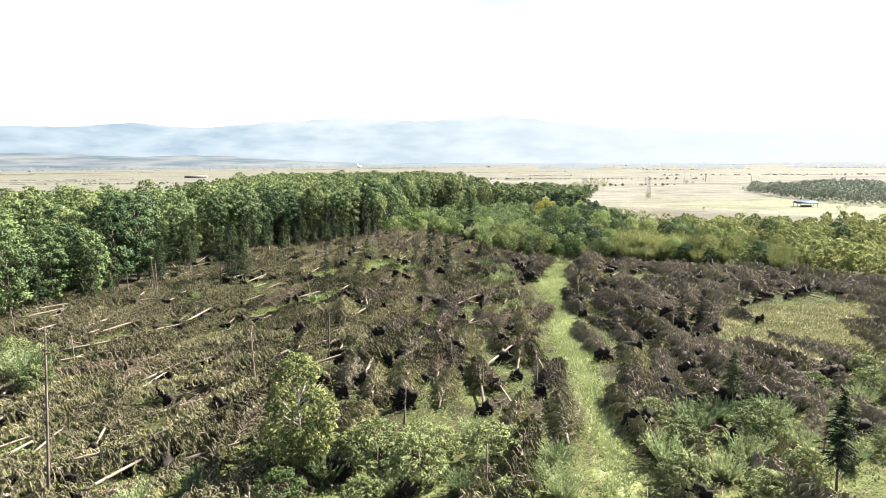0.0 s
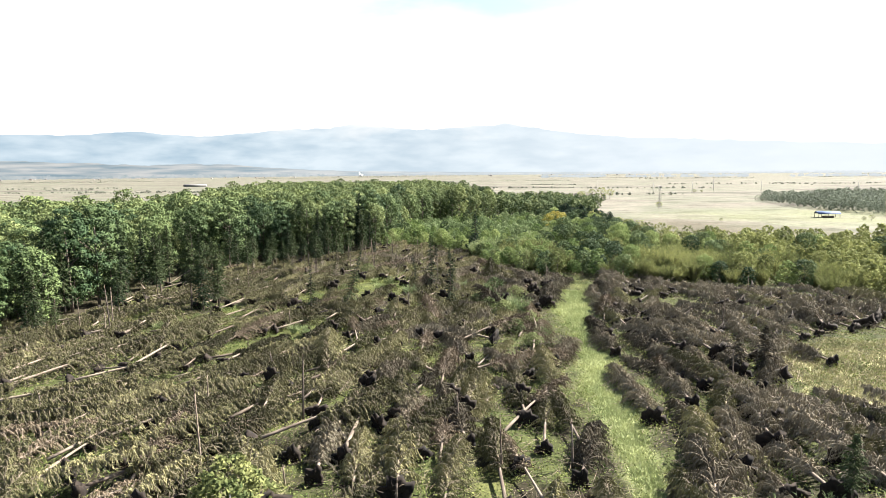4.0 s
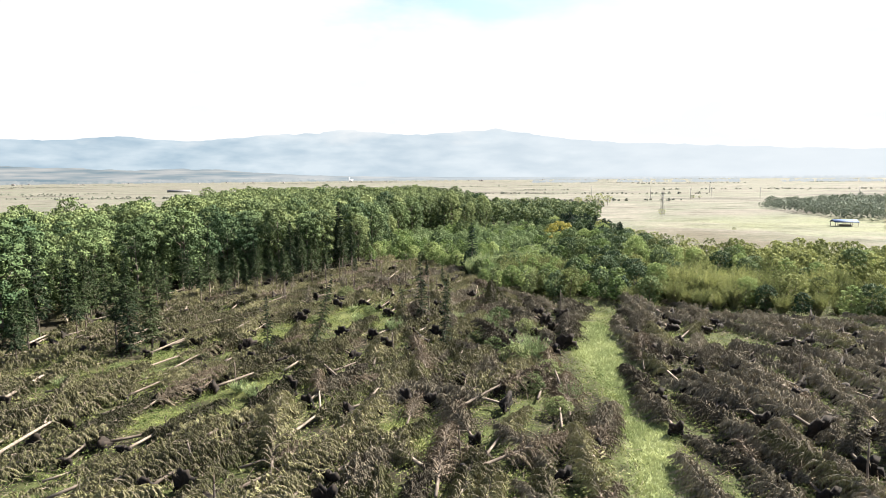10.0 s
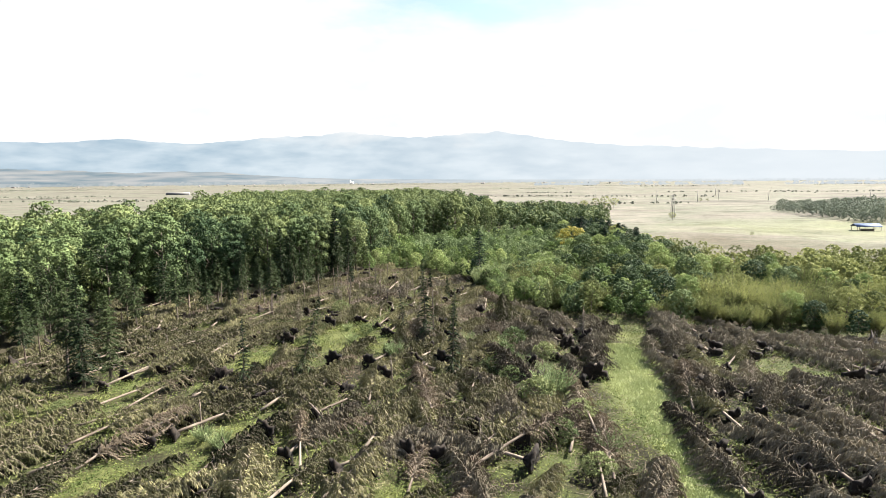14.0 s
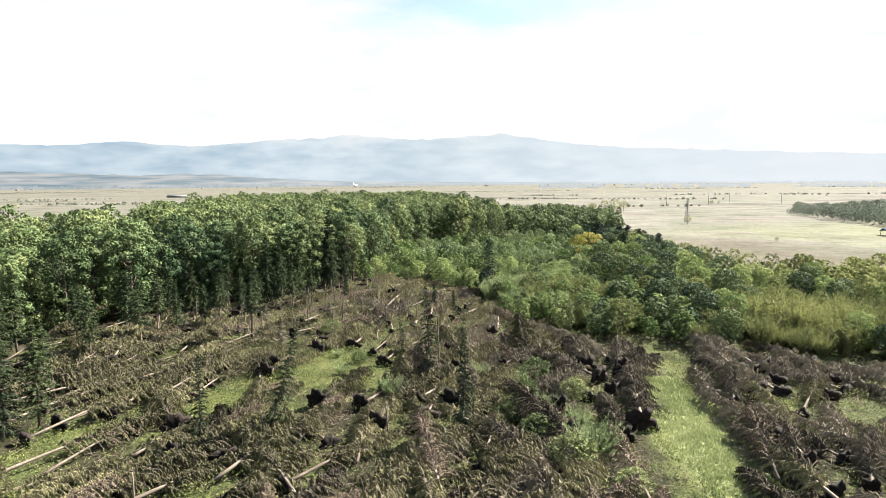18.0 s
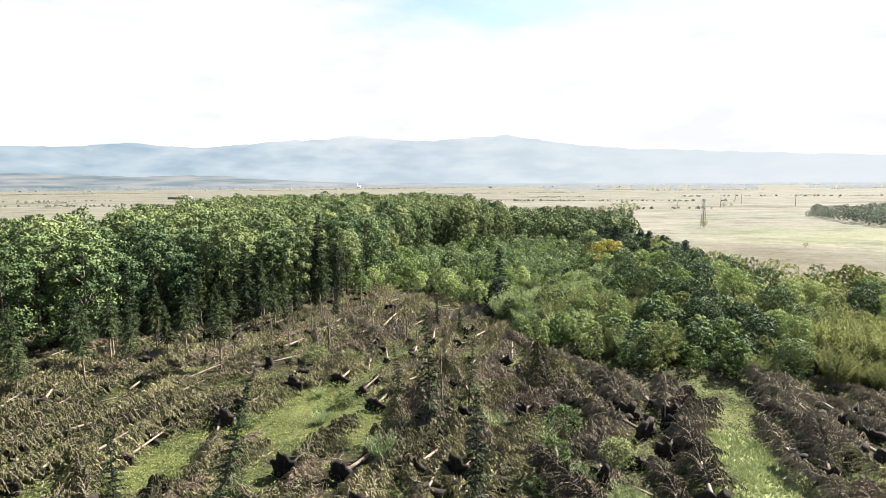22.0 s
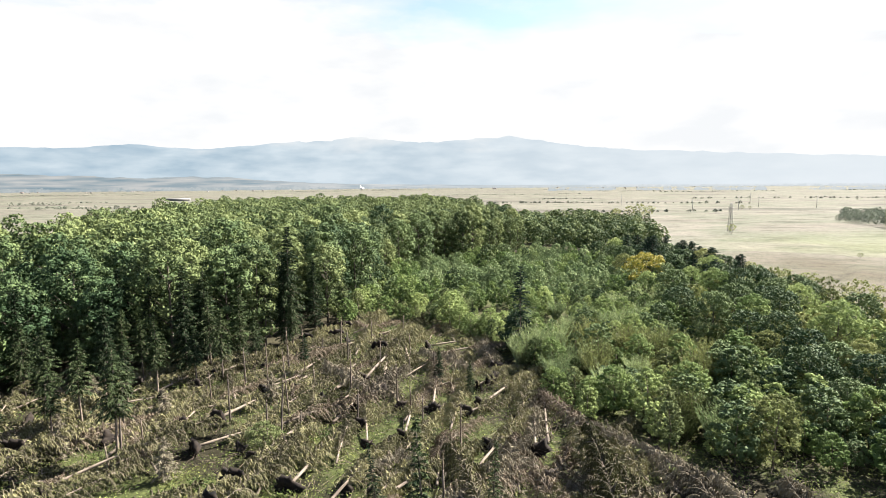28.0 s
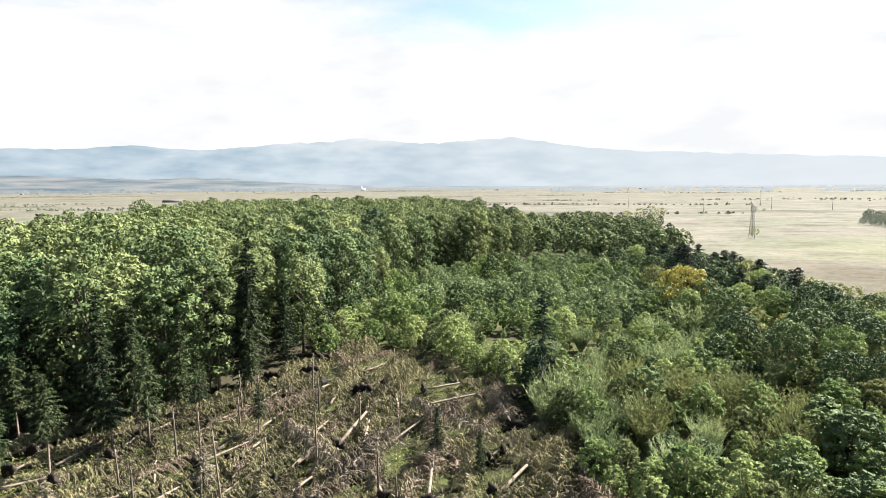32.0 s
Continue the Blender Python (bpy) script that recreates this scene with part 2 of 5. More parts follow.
def crown(seed, base, top, radius, lobes, count, size, peak=0.6, narrow=0.62, skyward=0.2, tight=0.44):
    """A leafy crown: lobes round the stem, clumps on the outside of each lobe, leaf sprays round each clump."""
    r = np.random.default_rng(seed)
    C, N = [], []
    per = max(12, count // lobes)
    for i in range(lobes):
        u = (i + r.uniform(0.2, 0.8)) / lobes
        z = base + (top - base) * u
        w = radius * max(0.12, 1 - abs(u - (1 - peak)) / max(peak, 1 - peak)) ** 0.55
        a = i * 2.4 + r.uniform(-0.5, 0.5)
        rho = w * r.uniform(0.3, 0.85)
        c = np.array([rho * math.cos(a), rho * math.sin(a), z])
        lr = radius * r.uniform(0.40, 0.66) * (0.75 if u > 0.85 else 1)
        k = int(np.clip(per // 12, 3, 11))
        d = r.normal(size=(k, 3))
        d /= np.linalg.norm(d, axis=1)[:, None]
        out = np.array([math.cos(a), math.sin(a), 0.9 * (u - 0.25)])
        d = np.where((d @ out)[:, None] < -0.2, -d, d)
        pick = np.arange(per) % k
        e = r.normal(size=(per, 3))
        e /= np.linalg.norm(e, axis=1)[:, None]
        e = np.where(np.sum(e * d[pick], 1)[:, None] < -0.3, -e, e)
        cr = lr * tight * r.uniform(0.7, 1.3, k)
        C.append(c + d[pick] * lr * 0.8 * np.array([1, 1, 0.85]) + e * (cr[pick] * r.uniform(0.7, 1.1, per))[:, None])
        N.append(e * 0.8 + d[pick] * 0.5 + r.normal(size=(per, 3)) * 0.3 + np.array([0, 0, skyward]))
    return leaves(np.concatenate(C), np.concatenate(N), size, r, narrow)


def dome(seed, base, top, radius, clumps, count, size, wide_at=0.55, low=-0.75, puff=0.36, narrow=0.62, skyward=0.1, point=2.2, toss=0.42):
    """A rounded, uneven crown: leaf clumps over a lumpy dome that is widest at wide_at of its height, with gaps between them."""
    r = np.random.default_rng(seed)
    i = np.arange(clumps) + 0.5
    w = 1 - (1 - low) * i / clumps
    a = i * 2.39996 + r.uniform(0, 6)
    w = np.clip(w + r.normal(size=clumps) * 0.05, -0.98, 0.99)
    mid = base + (top - base) * wide_at
    rise_ = np.where(w > 0, top - mid, mid - base)
    k1, k2 = r.integers(2, 4), r.integers(3, 6)
    lump = 1 + 0.14 * np.cos(a * k1 + w * 4 + r.uniform(0, 6)) + 0.10 * np.cos(a * k2 - w * 6 + r.uniform(0, 6)) + r.normal(size=clumps) * 0.12
    rho = radius * (1 - np.abs(w) ** point) ** 0.5 * lump * 0.86
    c = np.stack([rho * np.cos(a), rho * np.sin(a), mid + w * rise_ * (0.94 + 0.06 * lump)], 1)
    out = np.stack([np.cos(a) * np.sqrt(1 - w * w), np.sin(a) * np.sqrt(1 - w * w), w], 1)
    cr = radius * puff * r.uniform(0.65, 1.25, clumps)
    per = max(4, count // clumps)
    pick = np.repeat(np.arange(clumps), per)
    n = len(pick)
    e = r.normal(size=(n, 3)) + out[pick] * 0.6 + np.array([0, 0, 0.6])
    e /= np.linalg.norm(e, axis=1)[:, None]
    C = c[pick] + e * (cr[pick] * r.uniform(0.55, 1.08, n))[:, None] * np.array([1, 1, 0.85])
    C[:, 2] = np.maximum(C[:, 2], 0.08)
    N = e + r.normal(size=(n, 3)) * toss + np.array([0, 0, skyward])
    return leaves(C, N, size, r, narrow)


def broom(seed, height, radius, stems, twig=0.40, wide=0.055, stations=10):
    """A willow bush: many thin rods fanning up from the foot, set with narrow leaves."""
    r = np.random.default_rng(seed)
    a = r.uniform(0, 2 * math.pi, stems)
    out = radius / height * np.sqrt(r.uniform(0, 1, stems)) * 1.1
    D = np.stack([np.cos(a) * out, np.sin(a) * out, np.ones(stems)], 1)
    D /= np.linalg.norm(D, axis=1)[:, None]
    P0 = np.stack([np.cos(a) * 0.3 * radius * out, np.sin(a) * 0.3 * radius * out, np.full(stems, -0.1)], 1)
    L = height * r.uniform(0.55, 1.08, stems)
    return boughs(P0, D, L, L * r.uniform(0.0, 0.16, stems), r, stations, twig, wide, None, 0.006, -0.25)


def boughs(P0, D, L, droop, r, stations=6, twig=0.42, wide=0.09, floor=None, rib=0.035, hang=0.8, sprays=3, sweep=0.0):
    """Arched conifer boughs: the bare ribs, and the hanging sprays of needles on them."""
    n = len(P0)
    u = np.linspace(0, 1, stations)
    P = P0[:, None] + D[:, None] * (L[:, None] * u)[:, :, None]
    P[:, :, 2] -= droop[:, None] * u ** 2
    if sweep:
        P += (np.cross(D, np.array([0, 0, 1.0])) * (r.normal(size=n) * sweep * L)[:, None])[:, None] * (u ** 2)[None, :, None]
    if floor is not None:
        P[:, :, 2] = np.maximum(P[:, :, 2], floor)
    side = np.cross(D, np.array([0, 0, 1.0]))
    side /= np.linalg.norm(side, axis=1)[:, None] + 1e-9
    wv = rib * (1.05 - u)[None, :, None] + 0.012
    Vr = np.stack([P - side[:, None] * wv, P + side[:, None] * wv], 2).reshape(-1, 3)
    Fr = []
    for i in range(stations - 1):
        a = (np.arange(n) * stations + i)[:, None] * 2
        Fr += [a + np.array([[0, 1, 3]]), a + np.array([[0, 3, 2]])]
    tg = np.gradient(P, axis=1)
    tg /= np.linalg.norm(tg, axis=2)[:, :, None] + 1e-9
    Vt = []
    for i in range(1, stations):
        for sgn in (-1, 1, 0, -0.5, 0.5)[:sprays]:
            q = P[:, i] + (P[:, i - 1] - P[:, i]) * r.uniform(0, 1, n)[:, None]
            d = sgn * side * r.uniform(0.4, 0.9, n)[:, None] + tg[:, i] * r.uniform(0.2, 0.9, n)[:, None]
            d[:, 2] -= hang * r.uniform(0.4, 1.1, n)
            d /= np.linalg.norm(d, axis=1)[:, None]
            ln = (twig * r.uniform(0.6, 1.3, n) * np.minimum(1, 0.35 + L / 2.2))[:, None]
            w = np.cross(d, r.normal(size=(n, 3)))
            w /= np.linalg.norm(w, axis=1)[:, None] + 1e-9
            Vt.append(np.stack([q - w * wide, q + w * wide, q + d * ln], 1))
    Vt = np.concatenate(Vt)
    if floor is not None:
        Vt[:, :, 2] = np.maximum(Vt[:, :, 2], floor - 0.05)
    Vt = Vt.reshape(-1, 3)
    return (Vr, np.concatenate(Fr)), (Vt, np.arange(len(Vt)).reshape(-1, 3))


def part(name, geo, mat, parent, label=""):
    ob = new(name, geo if isinstance(geo, bpy.types.Mesh) else mesh_of(name, geo, mat))
    ob.parent = parent
    return tagged(ob, label)


def thing(name, label, category, group="", kind=""):
    return tagged(new(name), label, category, group, kind)


def solo(name, geo, mat, label, category, group="", kind=""):
    return tagged(new(name, mesh_of(name, geo, mat)), label, category, group, kind)


def inside(poly, x, y):
    x, y = np.asarray(x, float), np.asarray(y, float)
    hit = np.zeros(x.shape, bool)
    for (x1, y1), (x2, y2) in zip(poly, poly[1:] + poly[:1]):
        cut = (y1 > y) != (y2 > y)
        hit ^= cut & (x < (x2 - x1) * (y - y1) / ((y2 - y1) if y2 != y1 else 1e-9) + x1)
    return hit


def wander(x, y, scale, seed=0):
    """Smooth value noise, 0 to 1."""
    x, y = np.asarray(x, float) / scale + seed * 17.3, np.asarray(y, float) / scale + seed * 9.1
    xi, yi = np.floor(x), np.floor(y)
    xf, yf = x - xi, y - yi
    xf, yf = xf * xf * (3 - 2 * xf), yf * yf * (3 - 2 * yf)

    def h(a, b):
        v = np.sin(a * 127.1 + b * 311.7 + seed * 74.7) * 43758.5453
        return v - np.floor(v)
    return (h(xi, yi) * (1 - xf) + h(xi + 1, yi) * xf) * (1 - yf) + (h(xi, yi + 1) * (1 - xf) + h(xi + 1, yi + 1) * xf) * yf


def scattered(poly, count, gap, r, tries=60000):
    """Random places in a polygon, no two nearer than gap."""
    xs, ys = [p[0] for p in poly], [p[1] for p in poly]
    C = np.stack([r.uniform(min(xs), max(xs), tries), r.uniform(min(ys), max(ys), tries)], 1)
    C = C[inside(poly, C[:, 0], C[:, 1])]
    cells, out = {}, []
    for x, y in C:
        i, j = int(x // gap), int(y // gap)
        if any((x - a) ** 2 + (y - b) ** 2 < gap * gap for di in (-1, 0, 1) for dj in (-1, 0, 1) for a, b in cells.get((i + di, j + dj), ())):
            continue
        cells.setdefault((i, j), []).append((x, y))
        out.append((x, y))
        if len(out) >= count:
            break
    return out


# ---- plan ----
WINDTHROW = [(-95, 28), (85, 28), (118, 100), (98, 118), (64, 146), (52, 150), (34, 163), (17, 170), (13, 195), (5, 212), (-6, 222), (-15, 214), (-26, 190),
             (-45, 181), (-58, 168), (-60, 148), (-62, 125), (-70, 108), (-95, 92)]
WOOD = [(-150, 96), (-72, 98), (-66, 118), (-64, 145), (-60, 170), (-47, 185), (-35, 191), (-25, 197), (-18, 212), (-16, 222), (-13, 245), (-6, 277), (2, 296),
        (28, 318), (37, 334), (42, 380), (35, 425), (28, 490), (-20, 512), (-72, 500), (-112, 464), (-116, 372), (-109, 315), (-90, 255), (-95, 225), (-125, 212), (-160, 200)]
YOUNG = [(-14, 216), (-6, 224), (5, 214), (14, 197), (17, 171), (24, 164), (31, 160), (43, 168), (44, 190), (50, 215), (50, 240), (58, 285), (42, 325), (30, 318), (2, 295), (-6, 277), (-12, 240)]
THICKET = [(30, 161), (41, 155), (53, 151), (66, 147), (98, 121), (135, 112), (175, 185), (140, 208), (98, 212), (80, 206), (72, 222), (66, 233), (50, 215), (44, 188)]
BELT = [(44, 335), (70, 300), (86, 320), (104, 368), (120, 420), (150, 500), (120, 520), (60, 440), (42, 400)]
GROVE = [(252, 312), (245, 360), (255, 420), (268, 486), (300, 520), (420, 560), (430, 420), (380, 330), (330, 300)]
STRIP = [(15.0, 36, 0.9), (15.2, 42, 0.9), (18.2, 56, 1.4), (18.6, 64, 1.3), (19.9, 73, 1.7), (20.9, 81, 2.2), (22.7, 89.5, 2.1), (23.8, 96, 2.4), (26.3, 104, 2.6), (27.5, 116, 3.1), (28.0, 126, 3.9), (30.2, 133, 3.2), (31.0, 140, 2.2)]
CLEARINGS = [(-14, 148, 7.6), (-5, 143, 4.5), (-20, 157, 4.0), (-20, 108, 5.0), (-42, 116, 5.2), (-35, 124, 3.4), (-52, 124, 3.4), (-30, 113, 3.6), (-27, 103, 3.0), (-19, 63, 3.2), (5, 64, 3.0), (-24, 134, 4.0),
             (-1, 98, 3.4), (38, 108, 3.2), (33, 104, 2.6), (52, 120, 4.0), (0, 74, 2.2), (40, 128, 3.0), (-10, 166, 3.0), (60, 68, 4.0), (-9, 107, 2.4), (34, 147, 3.4)]
MEADOW = [(50, 100), (88, 105), (74, 82), (60, 72), (44, 78)]


def strip_offset(x, y):
    """Distance from the middle of the grass strip, as a share of its half width."""
    Y = [p[1] for p in STRIP]
    mid = np.interp(y, Y, [p[0] for p in STRIP])
    half = np.interp(y, Y, [p[2] for p in STRIP])
    out = np.abs(np.asarray(x, float) - mid) / half
    return np.where((np.asarray(y) > Y[-1] + 1), 9.0, out)


def clearing(x, y):
    """Above 0 inside a clearing."""
    best = np.full(np.shape(x), -9.0)
    for cx, cy, cr in CLEARINGS:
        best = np.maximum(best, 1 - np.hypot(np.asarray(x) - cx, (np.asarray(y) - cy) * 0.8) / cr)
    return best


def rise(x, y):
    """Height of the ground: low humps, fading out beyond the felled ground."""
    near = np.clip((330 - np.hypot(np.asarray(x, float), np.asarray(y, float) - 120)) / 150, 0, 1)
    return near * ((wander(x, y, 9, 3) - 0.5) * 0.5 + (wander(x, y, 3.1, 5) - 0.5) * 0.22) - 0.1


# ---- ground ----
def spread(lo, hi, step, far, growth=1.16):
    v = list(np.arange(lo, hi + step, step))
    s = step
    while v[-1] < far:
        s *= growth
        v.append(v[-1] + s)
    s, w = step, [v[0]]
    while w[-1] > -far:
        s *= growth
        w.append(w[-1] - s)
    return np.array(w[:0:-1] + v)


gx, gy = spread(-150, 175, 1.3, 4800), spread(20, 330, 1.3, 4900)
GX, GY = np.meshgrid(gx, gy)
GZ = rise(GX, GY)
nx, ny = len(gx), len(gy)
idx = np.arange(nx * ny).reshape(ny, nx)
q = np.stack([idx[:-1, :-1], idx[:-1, 1:], idx[1:, 1:], idx[1:, :-1]], -1).reshape(-1, 4)
gtri = np.concatenate([q[:, [0, 1, 2]], q[:, [0, 2, 3]]])
X, Y = GX.ravel(), GY.ravel()


def blend(a, b, f):
    return a * (1 - f[:, None]) + np.asarray(b, float) * f[:, None]


col = np.tile(np.array([[0.022, 0.020, 0.012]]), (len(X), 1))
col = blend(col, (0.056, 0.068, 0.024), np.clip((wander(X, Y, 6.5, 1) * 0.45 + wander(X, Y, 2.4, 2) * 0.55 - 0.41) * 6, 0, 0.8))
col = blend(col, (0.080, 0.088, 0.036), inside(YOUNG, X, Y) * 0.6 * wander(X, Y, 4, 8) + inside(THICKET, X, Y) * 0.5 * wander(X, Y, 4, 9))
col = blend(col, (0.040, 0.034, 0.024), inside(WOOD, X, Y) * 0.85)
cl = clearing(X + (wander(X, Y, 4, 4) - 0.5) * 6, Y + (wander(X, Y, 4, 6) - 0.5) * 6)
col = blend(col, (0.074, 0.082, 0.030), np.clip(cl * 3 + 0.5, 0, 1) * (0.25 + 0.75 * wander(X, Y, 2.5, 7)))
col = blend(col, (0.240, 0.228, 0.124), inside(MEADOW, X + (wander(X, Y, 4, 4) - 0.5) * 8, Y + (wander(X, Y, 4, 5) - 0.5) * 8) * (0.6 + 0.4 * wander(X, Y, 3, 11)))
so = strip_offset(X + (wander(X, Y, 2.5, 12) - 0.5) * 1.2, Y)
margin = 0.8 * np.clip((1.7 - so) * 1.6, 0, 1) + np.clip((60 - Y) / 10, 0, 1) * np.clip((Y - 30) / 6, 0, 1)
col = blend(col, (0.092, 0.104, 0.040), np.clip(margin, 0, 1) * (0.35 + 0.65 * wander(X, Y, 1.8, 46)))
col = blend(col, (0.188, 0.208, 0.098), np.clip((1.2 - so) * 5, 0, 1) * np.clip((Y - 33) / 6, 0, 1))
edge = np.clip(1 - np.hypot((X - 115) / 75, (Y - 262) / 75), 0, 1)
fade = np.clip(edge * 2.2, 0, 1) * (0.35 + 0.65 * (wander(X, Y, 9, 33) * 0.5 + wander(X, Y, 26, 34) * 0.5))
HOME_GROUND = [(-400, -200), (400, -200), (190, 60), (168, 190), (140, 206), (98, 212), (78, 222), (70, 300), (100, 370), (120, 430), (60, 440), (40, 500), (-20, 516), (-75, 503), (-116, 466),
               (-120, 372), (-112, 315), (-94, 258), (-98, 228), (-127, 216), (-165, 203), (-260, 120)]
wob = (wander(X, Y, 12, 31) - 0.5) * 10
home = inside(HOME_GROUND, X + wob, Y + wob)
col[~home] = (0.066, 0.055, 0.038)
green = np.clip(1.6 * (1 - np.hypot((X - 245) / 150, (Y - 330) / 90)), 0, 1) * (0.4 + 0.6 * wander(X, Y, 14, 36))
col = np.where((~home & (green > fade))[:, None], np.array([[0.124, 0.136, 0.072]]), col)
fade = np.maximum(fade, green * 0.9)
local = np.where(home, 1.0, fade * 0.85)

M_GROUND, gn, gl, gb = material("ground_soil_and_fields")
g_geo = gn.new("ShaderNodeNewGeometry")
g_att = gn.new("ShaderNodeAttribute")
g_att.attribute_name = "cover"


def gnoise(scale, stretch, detail=4.0, rough=0.55):
    mp, tx = gn.new("ShaderNodeMapping"), gn.new("ShaderNodeTexNoise")
    mp.inputs["Scale"].default_value = stretch
    mp.inputs["Rotation"].default_value = (0, 0, radians(4))
    tx.inputs["Scale"].default_value, tx.inputs["Detail"].default_value, tx.inputs["Roughness"].default_value = scale, detail, rough
    gl.new(g_geo.outputs["Position"], mp.inputs["Vector"])
    gl.new(mp.outputs[0], tx.inputs["Vector"])
    return tx.outputs["Fac"]


def gramp(fac, stops):
    r = gn.new("ShaderNodeValToRGB")
    while len(r.color_ramp.elements) < len(stops):
        r.color_ramp.elements.new(0.5)
    for e, (p, c) in zip(r.color_ramp.elements, stops):
        e.position, e.color = p, (*c, 1)
    gl.new(fac, r.inputs[0])
    return r.outputs[0]


def gmix(fac, a, b, how="MIX"):
    m = gn.new("ShaderNodeMix")
    m.data_type, m.blend_type = "RGBA", how
    for src, dst in ((fac, "Factor"), (a, "A"), (b, "B")):
        if isinstance(src, (int, float)):
            m.inputs[dst].default_value = src
        elif isinstance(src, tuple):
            m.inputs[dst].default_value = (*src, 1)
        else:
            gl.new(src, m.inputs[dst])
    return m.outputs["Result"]


# Field tints lean to grey-pink: the plain's haze is put into them.
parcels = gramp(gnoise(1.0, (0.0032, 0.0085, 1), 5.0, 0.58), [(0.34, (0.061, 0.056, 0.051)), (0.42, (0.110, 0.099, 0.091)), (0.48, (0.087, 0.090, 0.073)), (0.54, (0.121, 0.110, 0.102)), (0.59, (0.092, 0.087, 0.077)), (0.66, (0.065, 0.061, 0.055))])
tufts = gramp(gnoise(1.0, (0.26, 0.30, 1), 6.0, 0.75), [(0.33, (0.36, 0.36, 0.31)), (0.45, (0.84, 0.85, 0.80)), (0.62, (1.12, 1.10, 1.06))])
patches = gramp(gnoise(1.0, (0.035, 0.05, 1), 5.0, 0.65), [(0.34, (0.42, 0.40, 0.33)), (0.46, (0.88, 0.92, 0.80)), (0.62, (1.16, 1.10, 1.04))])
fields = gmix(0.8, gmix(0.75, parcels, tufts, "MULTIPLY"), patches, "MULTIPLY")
litter = gramp(gnoise(1.0, (2.6, 2.6, 2.6), 6.0, 0.8), [(0.34, (0.28, 0.26, 0.24)), (0.50, (0.85, 0.85, 0.85)), (0.66, (1.5, 1.4, 1.25))])
close = gmix(0.7, gmix(0.85, g_att.outputs["Color"], litter, "MULTIPLY"), tufts, "MULTIPLY")
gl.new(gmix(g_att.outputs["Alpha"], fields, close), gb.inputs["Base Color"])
gb.inputs["Roughness"].default_value, gb.inputs["Specular IOR Level"].default_value = 0.95, 0.1
g_bump = gn.new("ShaderNodeBump")
g_bump.inputs["Strength"].default_value, g_bump.inputs["Distance"].default_value = 0.6, 0.15
gl.new(gnoise(1.0, (2.2, 2.2, 2.2), 5.0, 0.7), g_bump.inputs["Height"])
gl.new(g_bump.outputs[0], gb.inputs["Normal"])

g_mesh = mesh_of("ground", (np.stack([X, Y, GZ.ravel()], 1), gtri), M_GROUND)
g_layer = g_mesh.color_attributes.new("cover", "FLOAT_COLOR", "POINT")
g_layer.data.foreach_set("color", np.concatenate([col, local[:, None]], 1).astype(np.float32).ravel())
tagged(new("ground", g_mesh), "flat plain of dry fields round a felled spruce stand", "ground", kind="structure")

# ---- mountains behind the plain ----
# These backdrops light themselves; distance haze is put into their emission colours.
M_RANGE = two_tone("haze_glow_range", (0.165, 0.216, 0.258), (0.262, 0.302, 0.330), 1.0, 1.0, 0.0, glow=0.47, stretch=(0.0032, 0.0032, 0.011))
M_FOOTHILL = two_tone("haze_glow_foothills", (0.100, 0.137, 0.160), (0.250, 0.250, 0.245), 1.0, 1.0, 0.0, glow=0.47, stretch=(0.0035, 0.0035, 0.05))
M_FARWOOD = two_tone("haze_glow_woods", (0.15, 0.18, 0.19), (0.24, 0.255, 0.255), 0.006, 1.0, 0.0, glow=0.43)
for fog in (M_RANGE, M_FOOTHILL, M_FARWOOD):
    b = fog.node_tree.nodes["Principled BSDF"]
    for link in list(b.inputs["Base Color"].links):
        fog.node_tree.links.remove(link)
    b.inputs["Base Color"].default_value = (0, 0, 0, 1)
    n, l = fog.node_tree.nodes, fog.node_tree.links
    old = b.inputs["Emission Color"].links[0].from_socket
    # Painted haze: the glow whitens towards +x.
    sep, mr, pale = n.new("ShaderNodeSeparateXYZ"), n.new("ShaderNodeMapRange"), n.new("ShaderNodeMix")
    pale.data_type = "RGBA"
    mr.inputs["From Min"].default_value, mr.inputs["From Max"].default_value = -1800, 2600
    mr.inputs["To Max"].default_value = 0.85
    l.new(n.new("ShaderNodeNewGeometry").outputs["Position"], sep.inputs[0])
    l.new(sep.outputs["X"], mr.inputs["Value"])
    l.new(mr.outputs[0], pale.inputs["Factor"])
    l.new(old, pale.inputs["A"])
    # Cloud caps painted in as pale glow, by height and noise.
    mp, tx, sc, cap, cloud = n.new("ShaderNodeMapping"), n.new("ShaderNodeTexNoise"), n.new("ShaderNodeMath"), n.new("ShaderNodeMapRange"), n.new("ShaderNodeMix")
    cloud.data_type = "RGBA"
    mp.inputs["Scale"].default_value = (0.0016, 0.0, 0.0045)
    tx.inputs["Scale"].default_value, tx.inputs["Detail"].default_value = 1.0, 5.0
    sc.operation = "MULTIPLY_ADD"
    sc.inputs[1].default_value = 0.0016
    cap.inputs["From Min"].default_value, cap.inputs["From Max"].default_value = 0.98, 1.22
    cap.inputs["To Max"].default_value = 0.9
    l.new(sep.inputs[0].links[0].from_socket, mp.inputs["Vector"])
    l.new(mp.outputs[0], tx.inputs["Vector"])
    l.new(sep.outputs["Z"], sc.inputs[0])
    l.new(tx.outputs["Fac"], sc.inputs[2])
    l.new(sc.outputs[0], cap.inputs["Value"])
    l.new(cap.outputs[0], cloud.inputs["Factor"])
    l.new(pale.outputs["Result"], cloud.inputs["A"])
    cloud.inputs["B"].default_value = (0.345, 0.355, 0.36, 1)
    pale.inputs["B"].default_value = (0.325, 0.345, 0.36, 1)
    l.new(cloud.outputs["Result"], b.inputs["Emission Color"])


